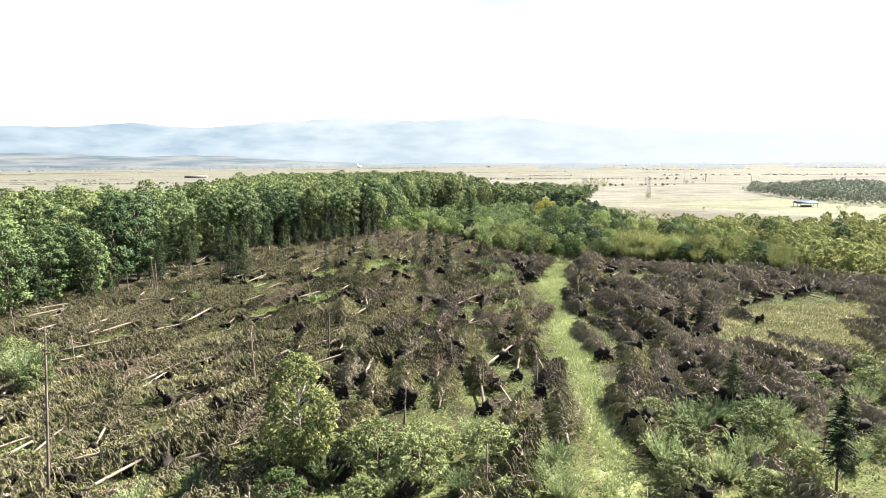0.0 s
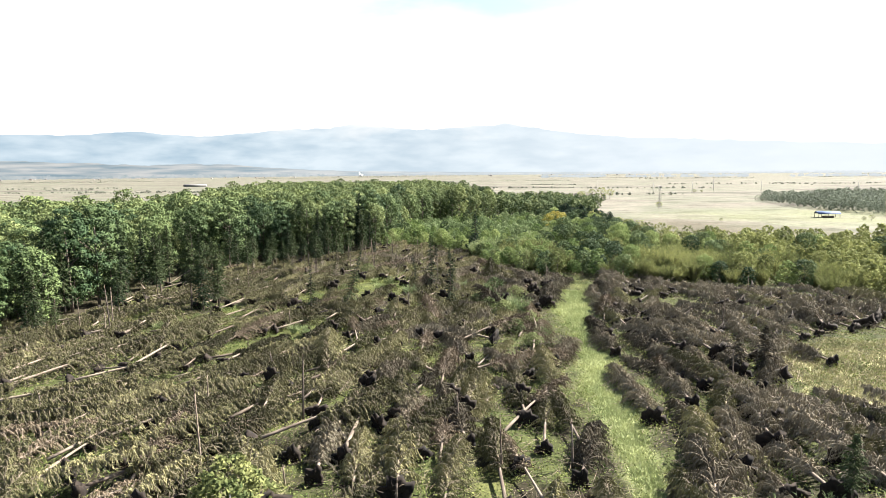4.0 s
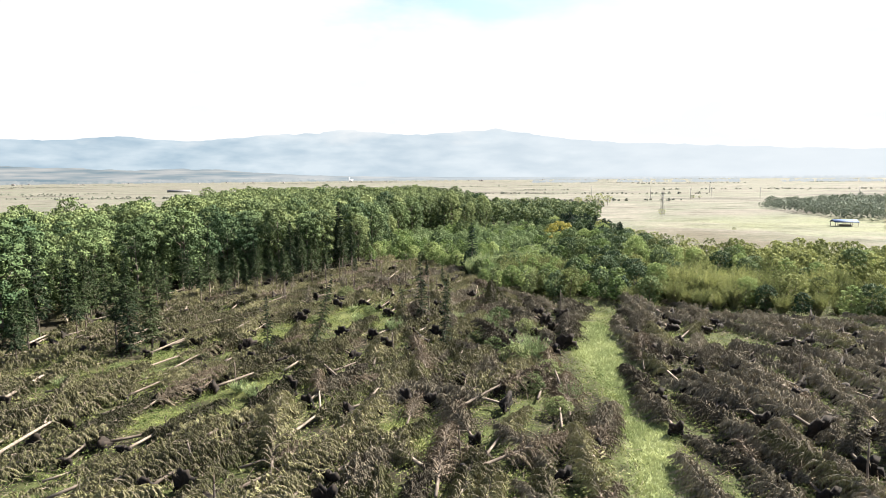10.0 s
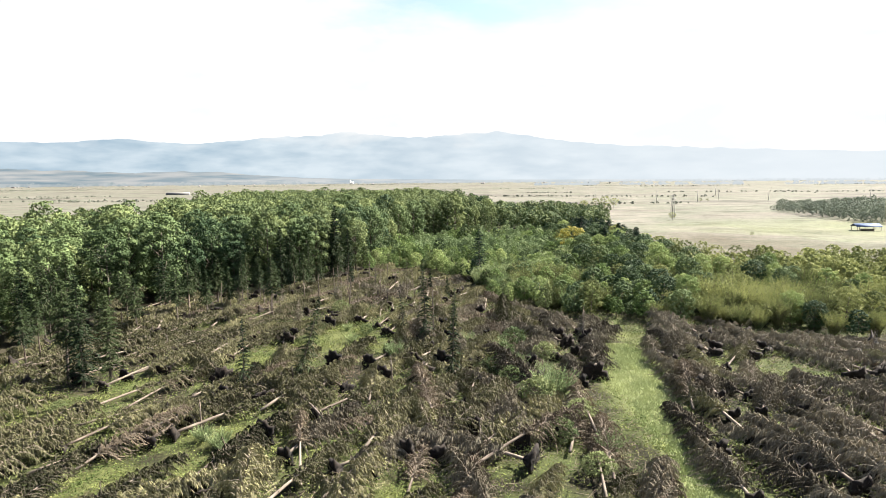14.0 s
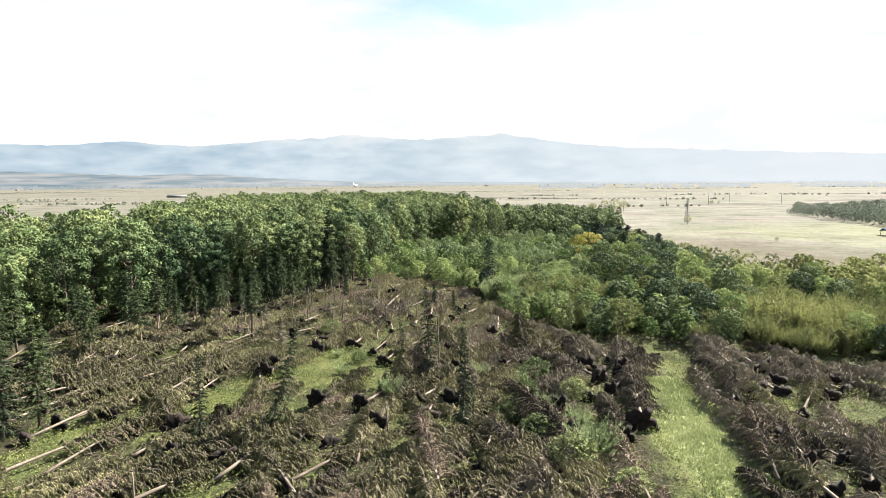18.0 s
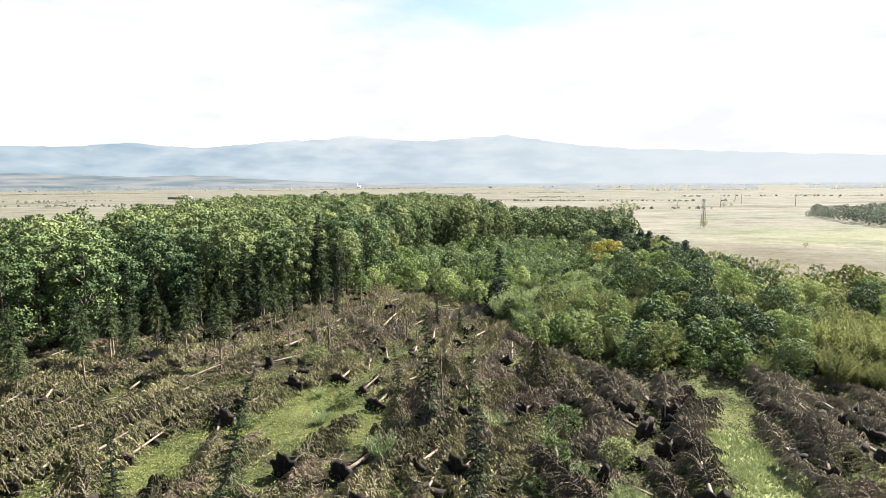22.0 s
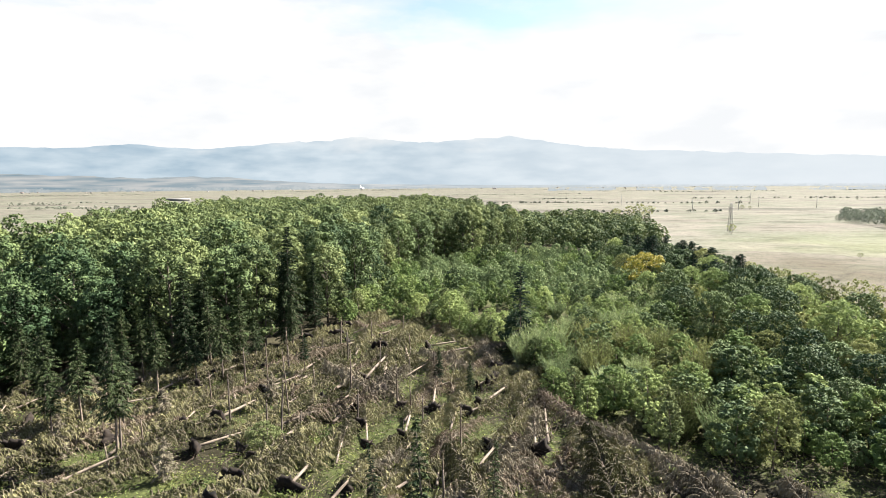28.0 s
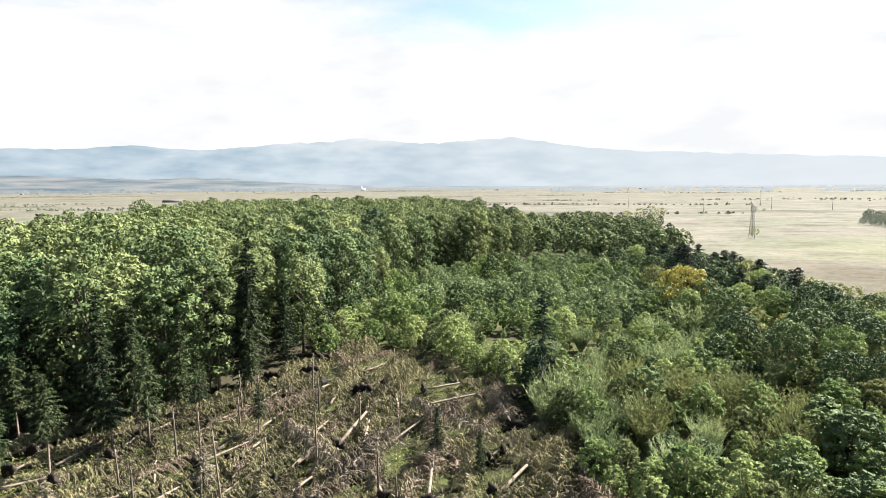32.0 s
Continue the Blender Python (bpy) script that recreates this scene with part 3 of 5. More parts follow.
def ridge(name, distance, bearings, heights, rough, mat, label, seed):
    """A long hill range on a circle round the plain, with slopes that lean back."""
    A = np.radians(np.linspace(-62, 62, 420))
    h = np.interp(np.degrees(A), bearings, heights) * distance * math.pi / 180
    h = h * (1 + rough * (wander(A * 60, A * 0, 1, seed) + 0.5 * wander(A * 160, A * 0, 1, seed + 1) - 0.75))
    rows = [(0.0, 0.0), (0.35, 0.30), (0.7, 0.72), (1.0, 1.0)]
    V = np.concatenate([np.stack([np.sin(A) * (distance - 320 * (1 - k)), 60 + np.cos(A) * (distance - 320 * (1 - k)), h * z - 6], 1) for k, z in rows])
    n = len(A)
    i = np.arange(n - 1)
    F = np.concatenate([np.concatenate([np.stack([i + r * n, i + 1 + r * n, i + 1 + (r + 1) * n], 1), np.stack([i + r * n, i + 1 + (r + 1) * n, i + (r + 1) * n], 1)]) for r in range(3)])
    return solo(name, (V, F), mat, label, "mountains", kind="structure")


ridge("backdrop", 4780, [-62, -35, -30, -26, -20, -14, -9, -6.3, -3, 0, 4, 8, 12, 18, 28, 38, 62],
      [3.3, 3.5, 3.6, 4.0, 3.7, 4.3, 4.6, 5.0, 4.5, 4.35, 4.7, 4.9, 4.2, 3.5, 2.9, 2.3, 2.0], 0.05, M_RANGE, "blue mountain range behind the plain, haze painted as glow", 3)
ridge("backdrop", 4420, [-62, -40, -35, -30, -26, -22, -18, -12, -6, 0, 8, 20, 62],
      [1.5, 1.5, 1.5, 1.35, 1.15, 1.3, 1.15, 0.7, 0.5, 0.4, 0.3, 0.25, 0.2], 0.10, M_FOOTHILL, "wooded foothills at the edge of the plain, haze painted as glow", 11)

# ---- windthrown spruces ----


def root_plate(seed, radius):
    """An upturned disc of soil with torn roots, standing across the butt of a trunk that lies along +x."""
    r = np.random.default_rng(seed)
    k = 21
    a = np.arange(k) * 2 * math.pi / k
    rad = radius * (0.88 + 0.14 * np.cos(a * 2 + r.uniform(0, 6)) + 0.12 * np.cos(a * 3 + r.uniform(0, 6)) + r.uniform(-0.20, 0.20, k))
    rings = []
    for x, f in ((0.95, 0.16), (0.42, 0.62), (0.10, 1.0), (-0.14, 0.80), (-0.05, 0.36)):
        jig = r.uniform(-0.15, 0.15, k)
        f = f * r.uniform(0.85, 1.15, k)
        rings.append(np.stack([x + jig, np.cos(a) * rad * f, radius * 0.42 + np.sin(a) * rad * f * 0.92], 1))
    V = np.concatenate(rings)
    V[:, 2] = np.maximum(V[:, 2], -0.12)
    F = []
    for i in range(4):
        for j in range(k):
            p, s = i * k + j, i * k + (j + 1) % k
            F += [(p, s, s + k), (p, s + k, p + k)]
    for j in range(1, k - 1):
        F += [(0, j + 1, j), (4 * k, 4 * k + j, 4 * k + j + 1)]
    geos = [(V, np.array(F))]
    for i in range(11):
        b = r.uniform(0, 2 * math.pi)
        d = np.array([r.uniform(-0.5, 0.1), math.cos(b), math.sin(b) * 0.9])
        o = np.array([0.0, 0, radius * 0.42])
        p = [o + d * radius * t for t in (0.7, 0.95, 1.14)]
        p[2] += r.normal(size=3) * 0.15
        for v in p:
            v[2] = max(v[2], 0.0)
        geos.append(tube(p, [0.05, 0.03, 0.010], 4))
    return join(*geos)


def fallen_geometry(seed, length, start, per, twig, plate, radius, stations=9, whorl=0.42, reach=3.0, sprays=5):
    """Trunk, root plate, branches and needle sprays of a spruce lying along +x with its butt at the origin."""
    r = np.random.default_rng(seed)
    z0, z1 = (0.72, 0.55) if plate else (0.6, 0.5)
    bend = r.uniform(-0.5, 0.5)
    s = np.linspace(0, 1, 8)
    line = np.stack([s * length, bend * s ** 2, z0 + (z1 - z0) * s + 0.35 * np.sin(s * 3)], 1)
    P0, D, L, dr = [], [], [], []
    for f in np.linspace(start, 0.985, int((1 - start) * length / whorl)):
        c = np.array([f * length, bend * f ** 2, z0 + (z1 - z0) * f + 0.35 * math.sin(f * 3)])
        out = 0.7 + 0.78 * reach * (1 - f) ** 0.6 * min(1, 0.6 + (f - start) * 3) * r.uniform(0.7, 1.15)
        for j in range(per):
            a = math.pi * (j + 0.5) / per + r.normal() * 0.40
            d = np.array([r.uniform(0.15, 0.75), math.cos(a), max(0.25, math.sin(a)) * r.uniform(0.9, 1.6)])
            P0.append(c + np.array([r.uniform(-0.25, 0.25), 0, 0]))
            D.append(d / np.linalg.norm(d))
            L.append(out * r.uniform(0.6, 1.25))
            dr.append(r.uniform(0.62, 1.12) * L[-1])
    ribs, needles = boughs(np.array(P0), np.array(D), np.array(L), np.array(dr), r, stations, twig, 0.050 if twig > 0.36 else 0.040, 0.03, 0.020, 1.5, sprays, 0.18)
    return tube(line, radius * (1 - 0.88 * s) + 0.012, 7), root_plate(seed + 1, plate) if plate else None, ribs, needles


#            seed length start per twig plate radius whorl reach
SHAPES = {
    "green": [(101, 15.5, 0.24, 7, 0.50, 1.5, 0.18, 0.48, 3.8), (102, 17.0, 0.34, 7, 0.48, 1.2, 0.19, 0.48, 3.6), (103, 14.0, 0.10, 7, 0.50, 0, 0.16, 0.46, 4.0), (104, 12.5, 0.16, 7, 0.52, 1.8, 0.165, 0.45, 4.1)],
    "dry": [(111, 14.5, 0.28, 7, 0.30, 1.25, 0.17, 0.46, 3.5), (112, 13.0, 0.20, 7, 0.30, 0, 0.15, 0.42, 3.7), (113, 15.5, 0.48, 5, 0.32, 0, 0.17, 0.44, 3.3)],
    "dark": [(121, 13.5, 0.22, 7, 0.50, 1.7, 0.17, 0.46, 4.2), (122, 12.0, 0.16, 7, 0.48, 1.2, 0.16, 0.44, 4.3)],
    "shade_toned": [(131, 14.5, 0.26, 6, 0.44, 1.3, 0.17, 0.46, 3.8), (132, 13.5, 0.18, 6, 0.44, 0, 0.16, 0.44, 4.0), (133, 16.0, 0.40, 6, 0.42, 1.4, 0.17, 0.46, 3.6)]}
COATS = {"green": (M_BARK, M_RIB, M_NEEDLE_FALLEN), "dry": (M_BARK, M_RIB_DRY, M_NEEDLE_DRY), "dark": (M_BARK, M_RIB, M_NEEDLE_DARK), "shade_toned": (M_BARK, M_RIB, M_NEEDLE_SHADE_TONED)}
SAYS = {"green": ("uprooted spruce with fading olive needles and root plate", "snapped spruce lying with fading olive needles"),
        "dry": ("uprooted dry spruce with bare pale branches", "snapped dry spruce lying with bare brown branches"),
        "dark": ("uprooted dark brown spruce with root plate", "snapped dark brown spruce"),
        "shade_toned": ("uprooted spruce with root plate, olive-brown needles darkened as by shade", "snapped spruce lying, olive-brown needles darkened as by shade")}
HOME, FALLEN, LIGHT = {}, {}, {}


def set_down(ob, m):
    """Put the first of a kind at its place, and copies after it."""
    if not HOME.get(ob, True):
        HOME[ob] = True
        ob.matrix_basis = m
        return ob
    s = ob.scale
    return copy_thing(ob, m @ Matrix.Diagonal((1 / s[0], 1 / s[1], 1 / s[2], 1)))


for kind, shapes in SHAPES.items():
    FALLEN[kind], LIGHT[kind] = [], []
    for seed, length, start, per, twig, plate, radius, whorl, reach in shapes:
        g = fallen_geometry(seed, length, start, per, twig, plate, radius, 9, whorl, reach)
        root = thing("fallen_spruce", SAYS[kind][0 if plate else 1], "fallen tree", "windthrown spruces")
        part("trunk", g[0], COATS[kind][0], root)
        if plate:
            part("root_plate", g[1], M_SOIL, root, "upturned root plate of dark soil")
        part("branchwork", g[2], COATS[kind][1], root)
        part("foliage", g[3], COATS[kind][2], root)
        FALLEN[kind].append(root)
        HOME[root] = False
        LIGHT[kind].append(fallen_geometry(seed + 50, length, start, 5, twig * 1.15, plate, radius, 8, whorl * 1.05, reach, 4))


def fall_angle(x, y):
    """The direction in which the storm laid the trees: turning from right to left across the stand."""
    return np.interp(x, [-70, -35, -12, 8, 30, 55, 95], [48, 56, 66, 76, 88, 106, 126])


r3 = np.random.default_rng(31)
# trees that show their root plates or a long bare stem: x, y, direction of the fall (0: as the trees round it), shape
MARKED = [(-24.3, 72.9, 0, "p"), (-18.9, 86.5, 0, "p"), (-34.7, 108.4, 0, "p"), (-3.0, 74.8, 88, "p"), (4.1, 76.0, 0, "p"), (23.5, 79.3, 0, "k"), (23.3, 72.7, 0, "k"), (53.7, 89.3, 0, "k"), (33.0, 81.6, 0, "k"),
          (26.7, 66.5, 0, "k"), (-21.6, 58.6, 0, "p"), (11.0, 67.8, 0, "p"), (35.5, 72.1, 0, "k"), (-22.6, 120.2, 0, "p"), (-12.6, 95.4, 63, "p"), (-38.2, 128.7, 57, "p"), (-15.3, 109.4, 0, "p"), (-0.1, 125.6, 0, "p"),
          (28.0, 103.1, 0, "k"), (26.6, 94.9, 0, "k"), (54.0, 143.7, 0, "k"), (-10.4, 157.7, 73, "p"), (-4.4, 126.5, 75, "p"), (5.7, 117.3, 0, "p"), (-20.1, 148.3, 0, "p"), (-11.7, 133.3, 0, "p"), (20.5, 122.7, 0, "k"),
          (49.4, 138.6, 0, "k"), (40.2, 132.7, 0, "k"), (54.0, 136.3, 0, "k"), (-2.6, 154.9, 46, "p"), (-15.3, 153.6, 0, "p"), (-7.0, 153.2, 0, "p"), (-4.9, 148.1, 0, "p"), (-20.4, 143.9, 0, "p"),
          (-27.6, 66.8, 80, "s"), (-32.9, 62.8, 80, "s"), (-12.3, 67.2, 68, "s"), (-10.2, 82.8, 75, "s"), (-17.9, 79.5, 40, "s"), (-29.9, 108.4, 54, "s"), (14.6, 67.1, 92, "s"), (29.2, 81.7, 78, "s"), (27.9, 68.3, 60, "s"),
          (9.5, 56.9, 101, "s"), (-0.8, 66.6, 89, "d"), (1.2, 65.4, 84, "d"), (-30.2, 106.9, 68, "s"), (-8.0, 96.6, 64, "s"), (-25.0, 110.7, 45, "s"), (-0.8, 98.1, 79, "d"), (3.4, 93.7, 79, "d"), (9.3, 150.6, 66, "s"),
          (41.3, 126.8, 48, "s"), (15.1, 95.2, 80, "s"), (32.8, 105.5, 92, "s"), (-33.1, 117.7, 70, "s"), (-28.3, 117.4, 66, "s"), (-11.9, 122.3, 80, "d"), (15.8, 160.0, 52, "s"), (-36.9, 141.2, 40, "s"),
          (-3.8, 202.1, 77, "s"), (-1.9, 185.5, 56, "s"), (-11.3, 178.0, 66, "s"), (-1.5, 140.5, 83, "d"), (16.7, 142.8, 110, "s"), (-8.7, 171.3, 72, "s"), (-3.6, 199.5, 84, "s"), (-10.5, 180.3, 71, "s"), (-12.9, 165.6, 80, "s"), (13.4, 164.6, 82, "s"), (13.1, 175.1, 51, "s")]
PICK = {"p": [("green", 0), ("green", 3), ("green", 1)], "k": [("dark", 0), ("dark", 1)], "s": [("dry", 2), ("green", 1)], "d": [("dry", 1), ("dry", 0)]}
lying, marked = [], []
for i, (x, y, turn, sort) in enumerate(MARKED):
    kind, k = PICK[sort][i % len(PICK[sort])]
    marked.append((x, y, radians(turn or float(fall_angle(x, y))), kind, k, (0.92, 1.0, 0.84)[i % 3], -1.0 - i % 3))
for x, y in scattered(WINDTHROW, 3000, 3.35, r3):
    if any((x - p[0]) ** 2 + (y - p[1]) ** 2 < 5.3 for p in marked):
        continue
    a = radians(fall_angle(x, y) + r3.normal() * 25)
    line = [(x + math.cos(a) * d, y + math.sin(a) * d) for d in (0, 3, 6, 9, 12)]
    if any(strip_offset(px, py) < (1.02 if 66 < py < 141 else 0.70) for px, py in line):
        continue
    if clearing(x, y) > 0.12 or sum(clearing(px, py) > 0.2 for px, py in line) > 1:
        continue
    if y < 55 and -11 < x < 46 and r3.uniform() < 0.6:
        continue
    if x > 22 and wander(x, y, 8, 41) < 0.30 or wander(x, y, 7, 42) < 0.20:
        continue
    if inside(MEADOW, x, y) or any(inside(YOUNG, px, py) or inside(THICKET, px, py) for px, py in line[2:4]):
        continue
    far = y > 150
    p_dark = np.interp(x, [-60, -26, -14, 5, 25, 45], [0.85, 0.75, 0.40, 0.14, 0.72, 0.88]) if y < 160 else (0.36 if x < -12 else 0.2)
    p_dry = 0.22 + (0.14 if (far and x < 5) else 0)
    w = r3.uniform()
    kind = "dark" if w < p_dark else ("dry" if w < p_dark + p_dry * (1 - p_dark) else "green")
    # Left of the stand takes the darkened needles, standing in for shade.
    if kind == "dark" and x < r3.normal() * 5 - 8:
        kind = "shade_toned"
    k = int(r3.choice(len(SHAPES[kind]), p={"green": [0.2, 0.12, 0.52, 0.16], "dry": [0.2, 0.6, 0.2], "dark": [0.42, 0.58], "shade_toned": [0.3, 0.4, 0.3]}[kind]))
    lying.append((x, y, a, kind, k, r3.uniform(0.70, 1.15) * (0.9 if far else 1), -abs(r3.normal()) * 5.0 + 1.0))
lying.sort(key=lambda p: math.hypot(p[0] - 3, (p[1] - 95) * 0.62))
FELLED_LIMIT = 1640
lying = marked + lying
for x, y, a, kind, k, size, tip in lying[:300]:
    set_down(FALLEN[kind][k], pose(x, y, float(rise(x, y)) - 0.02, 0, tip, math.degrees(a)) @ Matrix.Scale(float(size), 4))
heap = {}
for x, y, a, kind, k, size, tip in lying[300:FELLED_LIMIT]:
    for g, m in zip(LIGHT[kind][k], (M_BARK, M_SOIL, COATS[kind][1], COATS[kind][2])):
        if g is not None:
            lift = math.tan(radians(-tip)) * np.maximum(g[0][:, :1], 0)
            g = (g[0] + np.concatenate([lift * 0, lift * 0, lift], 1), g[1])
            heap.setdefault(m, []).append(moved(g, (x, y, float(rise(x, y)) - 0.02), a, size))
tagged(new("fallen_spruces", mesh_of("fallen_spruces", [join(*g) for g in heap.values()], list(heap))), "more windthrown spruces lying all over the stand", "fallen trees", kind="stuff")

# ---- standing conifers and snags ----


def snag_variant(seed, height, radius, label, stubs=8, mat=None):
    r = np.random.default_rng(seed)
    root = thing("snag", label, "dead tree", "snags among the fallen trees")
    s = np.linspace(0, 1, 6)
    line = np.stack([r.uniform(-0.2, 0.2) * s, r.uniform(-0.2, 0.2) * s ** 2, s * height - 0.2], 1)
    part("trunk", tube(line, radius * (1 - 0.45 * s), 7), mat or M_GREYBARK, root)
    top = line[-1]
    geos = []
    for i in range(3):
        a = i * 2.1
        geos.append(tube([top + np.array([math.cos(a), math.sin(a), 0]) * radius * 0.3, top + np.array([math.cos(a) * 0.3, math.sin(a) * 0.3, r.uniform(3, 6)]) * radius], [radius * 0.3, 0.01], 4))
    part("broken_top", join(*geos), M_BARK, root, "pale splintered break")
    for i in range(stubs):
        z = height * r.uniform(0.3, 0.97)
        a = r.uniform(0, 2 * math.pi)
        L = r.uniform(0.4, 1.5)
        d = np.array([math.cos(a), math.sin(a), 0])
        part("stub", tube([d * 0.05 + (0, 0, z), d * L * 0.6 + (0, 0, z + 0.05), d * L + (0, 0, z - 0.25 * L)], [0.035, 0.025, 0.008], 4), M_RIB, root)
    return root


def spruce_variant(seed, height, bare, reach, label, mat=None, twig=0.44, whorl=0.38, per=9, name="spruce", group="standing spruces", bark=None, dense=11, taper=0.85):
    r = np.random.default_rng(seed)
    root = thing(name, label, "conifer", group)
    s = np.linspace(0, 1, 7)
    line = np.stack([0.15 * np.sin(s * 3), 0.1 * s, s * height - 0.2], 1)
    part("trunk", tube(line, (0.012 * height + 0.02) * (1 - 0.93 * s), 7), bark or M_GREYBARK, root)
    P0, D, L, dr = [], [], [], []
    for f in np.linspace(bare, 0.985, int((1 - bare) * height / whorl)):
        q_ = (f - bare) / (1 - bare)
        ln = reach * (1 - q_) ** taper * min(1.0, 0.55 + q_ * 2.5) + 0.18
        ln *= r.uniform(0.62, 1.15)
        for j in range(per):
            if r.uniform() < 0.20:
                continue
            a = 2 * math.pi * (j + r.uniform()) / per
            d = np.array([math.cos(a), math.sin(a), 0.10 + 0.5 * q_])
            P0.append((0.15 * math.sin(f * 3), 0.1 * f, f * height - 0.2 + r.uniform(-0.5, 0.5) * whorl))
            D.append(d / np.linalg.norm(d))
            L.append(ln * r.uniform(0.6, 1.2))
            dr.append(L[-1] * r.uniform(0.2, 0.5))
    ribs, needles = boughs(np.array(P0), np.array(D), np.array(L), np.array(dr), r, dense, twig, 0.06, None, 0.035, 0.35)
    part("branchwork", join(ribs, tube(line, (0.009 * height + 0.012) * (1 - 0.93 * s), 5)), M_RIB, root)
    part("foliage", needles, mat or M_NEEDLE, root)
    return root


SNAGS = [snag_variant(201, 7.0, 0.15, "grey snapped spruce trunk standing with short stubs"), snag_variant(202, 7.0, 0.13, "pale snapped spruce trunk standing bare", 4, M_BARK)]
THIN = [spruce_variant(211, 12.0, 0.36, 2.5, "standing spruce with a ragged high crown", twig=0.5, per=8),
        spruce_variant(212, 12.0, 0.46, 2.4, "standing spruce, bare stem below a small crown", twig=0.5, per=8, bark=M_BARK)]
FULL = [spruce_variant(221, 14.0, 0.10, 2.7, "dense dark green standing spruce", per=9), spruce_variant(222, 14.0, 0.20, 2.4, "dense dark green standing spruce", per=9), spruce_variant(223, 14.0, 0.40, 2.5, "dark standing spruce with a bare lower trunk", per=9, whorl=0.36, taper=0.7)]
LONE = spruce_variant(231, 12.8, 0.04, 3.7, "lone dark spruce standing among young broadleaf growth", M_PINE, whorl=0.62, per=11)
SLIM = spruce_variant(232, 12.0, 0.15, 1.5, "slim storm-stripped spruce still standing", whorl=0.4, per=5, twig=0.4)
DEADC = spruce_variant(233, 6.0, 0.08, 2.0, "dead dark brown spruce standing upright", M_NEEDLE_DARK)
for ob in SNAGS + THIN + FULL + [LONE, SLIM, DEADC]:
    HOME[ob] = False


def upright(ob, x, y, h, model, lean=(0, 0)):
    m = pose(x, y, float(rise(x, y)), lean[0], lean[1], float(r3.uniform(0, 360))) if lean == (0, 0) else pose(x, y, float(rise(x, y)), lean[0], lean[1], 0)
    return set_down(ob, m @ Matrix.Scale(float(h / model), 4))


for i, (x, y, h) in enumerate([(-30.0, 43.9, 13.1), (-45.2, 73.8, 4.9), (-40.6, 76.8, 3.1), (-20.2, 66.7, 7.2), (-13.1, 76.5, 6.8), (6.5, 63.5, 5.0), (36.5, 82.3, 5.1),
                               (-57.8, 107.3, 6.5), (-62.5, 88.3, 4.9), (-52.4, 113.7, 6.8), (-51.4, 111.0, 7.7), (-58.1, 114.1, 5.3), (-28.1, 164.8, 7.0), (-14.0, 173.7, 7.5),
                               (-49.5, 169.4, 3.9), (-26.6, 166.1, 3.3), (-13.4, 167.5, 6.5), (-16.1, 191.4, 6.0), (-9.9, 192.6, 5.2), (-19.0, 194.4, 5.3), (2.8, 144.1, 8.9),
                               (26.9, 143.5, 5.2), (-15.2, 168.9, 4.0), (-12.5, 181.0, 3.5), (-22.0, 184.0, 5.0), (4.8, 165.0, 4.5), (-6.0, 171.0, 4.0), (-2.0, 176.5, 5.0), (1.0, 170.0, 3.6), (-8.0, 181.0, 6.0), (-20.0, 172.0, 5.5), (-24.0, 177.5, 4.2), (-31.0, 171.0, 4.8), (-36.0, 177.0, 3.8), (-40.0, 172.0, 5.2), (-18.0, 180.0, 6.5), (-5.0, 188.0, 4.6), (-1.0, 195.0, 4.2), (-12.0, 199.0, 5.6), (-7.5, 203.0, 4.4), (2.5, 187.0, 3.8)]):
    set_down(SNAGS[i % 2], pose(x, y, float(rise(x, y)), float(r3.normal() * 1.5), float(r3.normal() * 1.5), float(r3.uniform(0, 360))) @ Matrix.Diagonal((0.8, 0.8, h / 7.0, 1)))
for i, (x, y) in enumerate(scattered(WINDTHROW, 70, 8.0, np.random.default_rng(77))):
    if strip_offset(x, y) > 1.3 and clearing(x, y) < 0.2 and not inside(MEADOW, x, y):
        set_down(SNAGS[i % 2], pose(x, y, float(rise(x, y)), float(r3.normal() * 4), float(r3.normal() * 4), float(r3.uniform(0, 360))) @ Matrix.Diagonal((0.8, 0.8, float(r3.uniform(1.4, 4.6)) / 7.0, 1)))
for i, (x, y, h) in enumerate([(32.1, 41.6, 8.6), (31.1, 55.5, 7.2), (-61.0, 150.6, 9.5), (-45.1, 169.1, 10.5), (-49.9, 145.2, 8.4), (-44.6, 167.3, 10.5), (-48.3, 181.3, 9.5),
                               (-27.4, 162.9, 12.0), (-37.1, 168.6, 8.7), (-28.9, 190.6, 11.0), (-45.7, 188.3, 10.3), (-38.9, 187.0, 10.1), (-23.2, 193.1, 8.2), (-33.0, 176.0, 9.0),
                               (-29.0, 185.7, 8.0), (-15.2, 187.7, 6.0), (-54.0, 160.0, 10.0), (-56.0, 140.0, 9.5), (-58.0, 128.0, 10.0), (-52.0, 172.0, 11.0), (-19.5, 200.0, 9.0), (-58.0, 107.4, 7.0), (-47.5, 152.0, 10.0), (-43.0, 158.0, 11.0), (-39.5, 163.0, 10.0), (-51.0, 156.5, 11.0), (-47.0, 162.5, 11.5), (-35.0, 170.5, 10.5), (-41.5, 175.0, 11.0), (-53.5, 133.0, 10.0), (-55.0, 121.0, 9.5), (-31.5, 180.0, 10.0), (-26.0, 187.0, 10.0)]):
    upright(THIN[i % 2], x, y, h, 12.0)
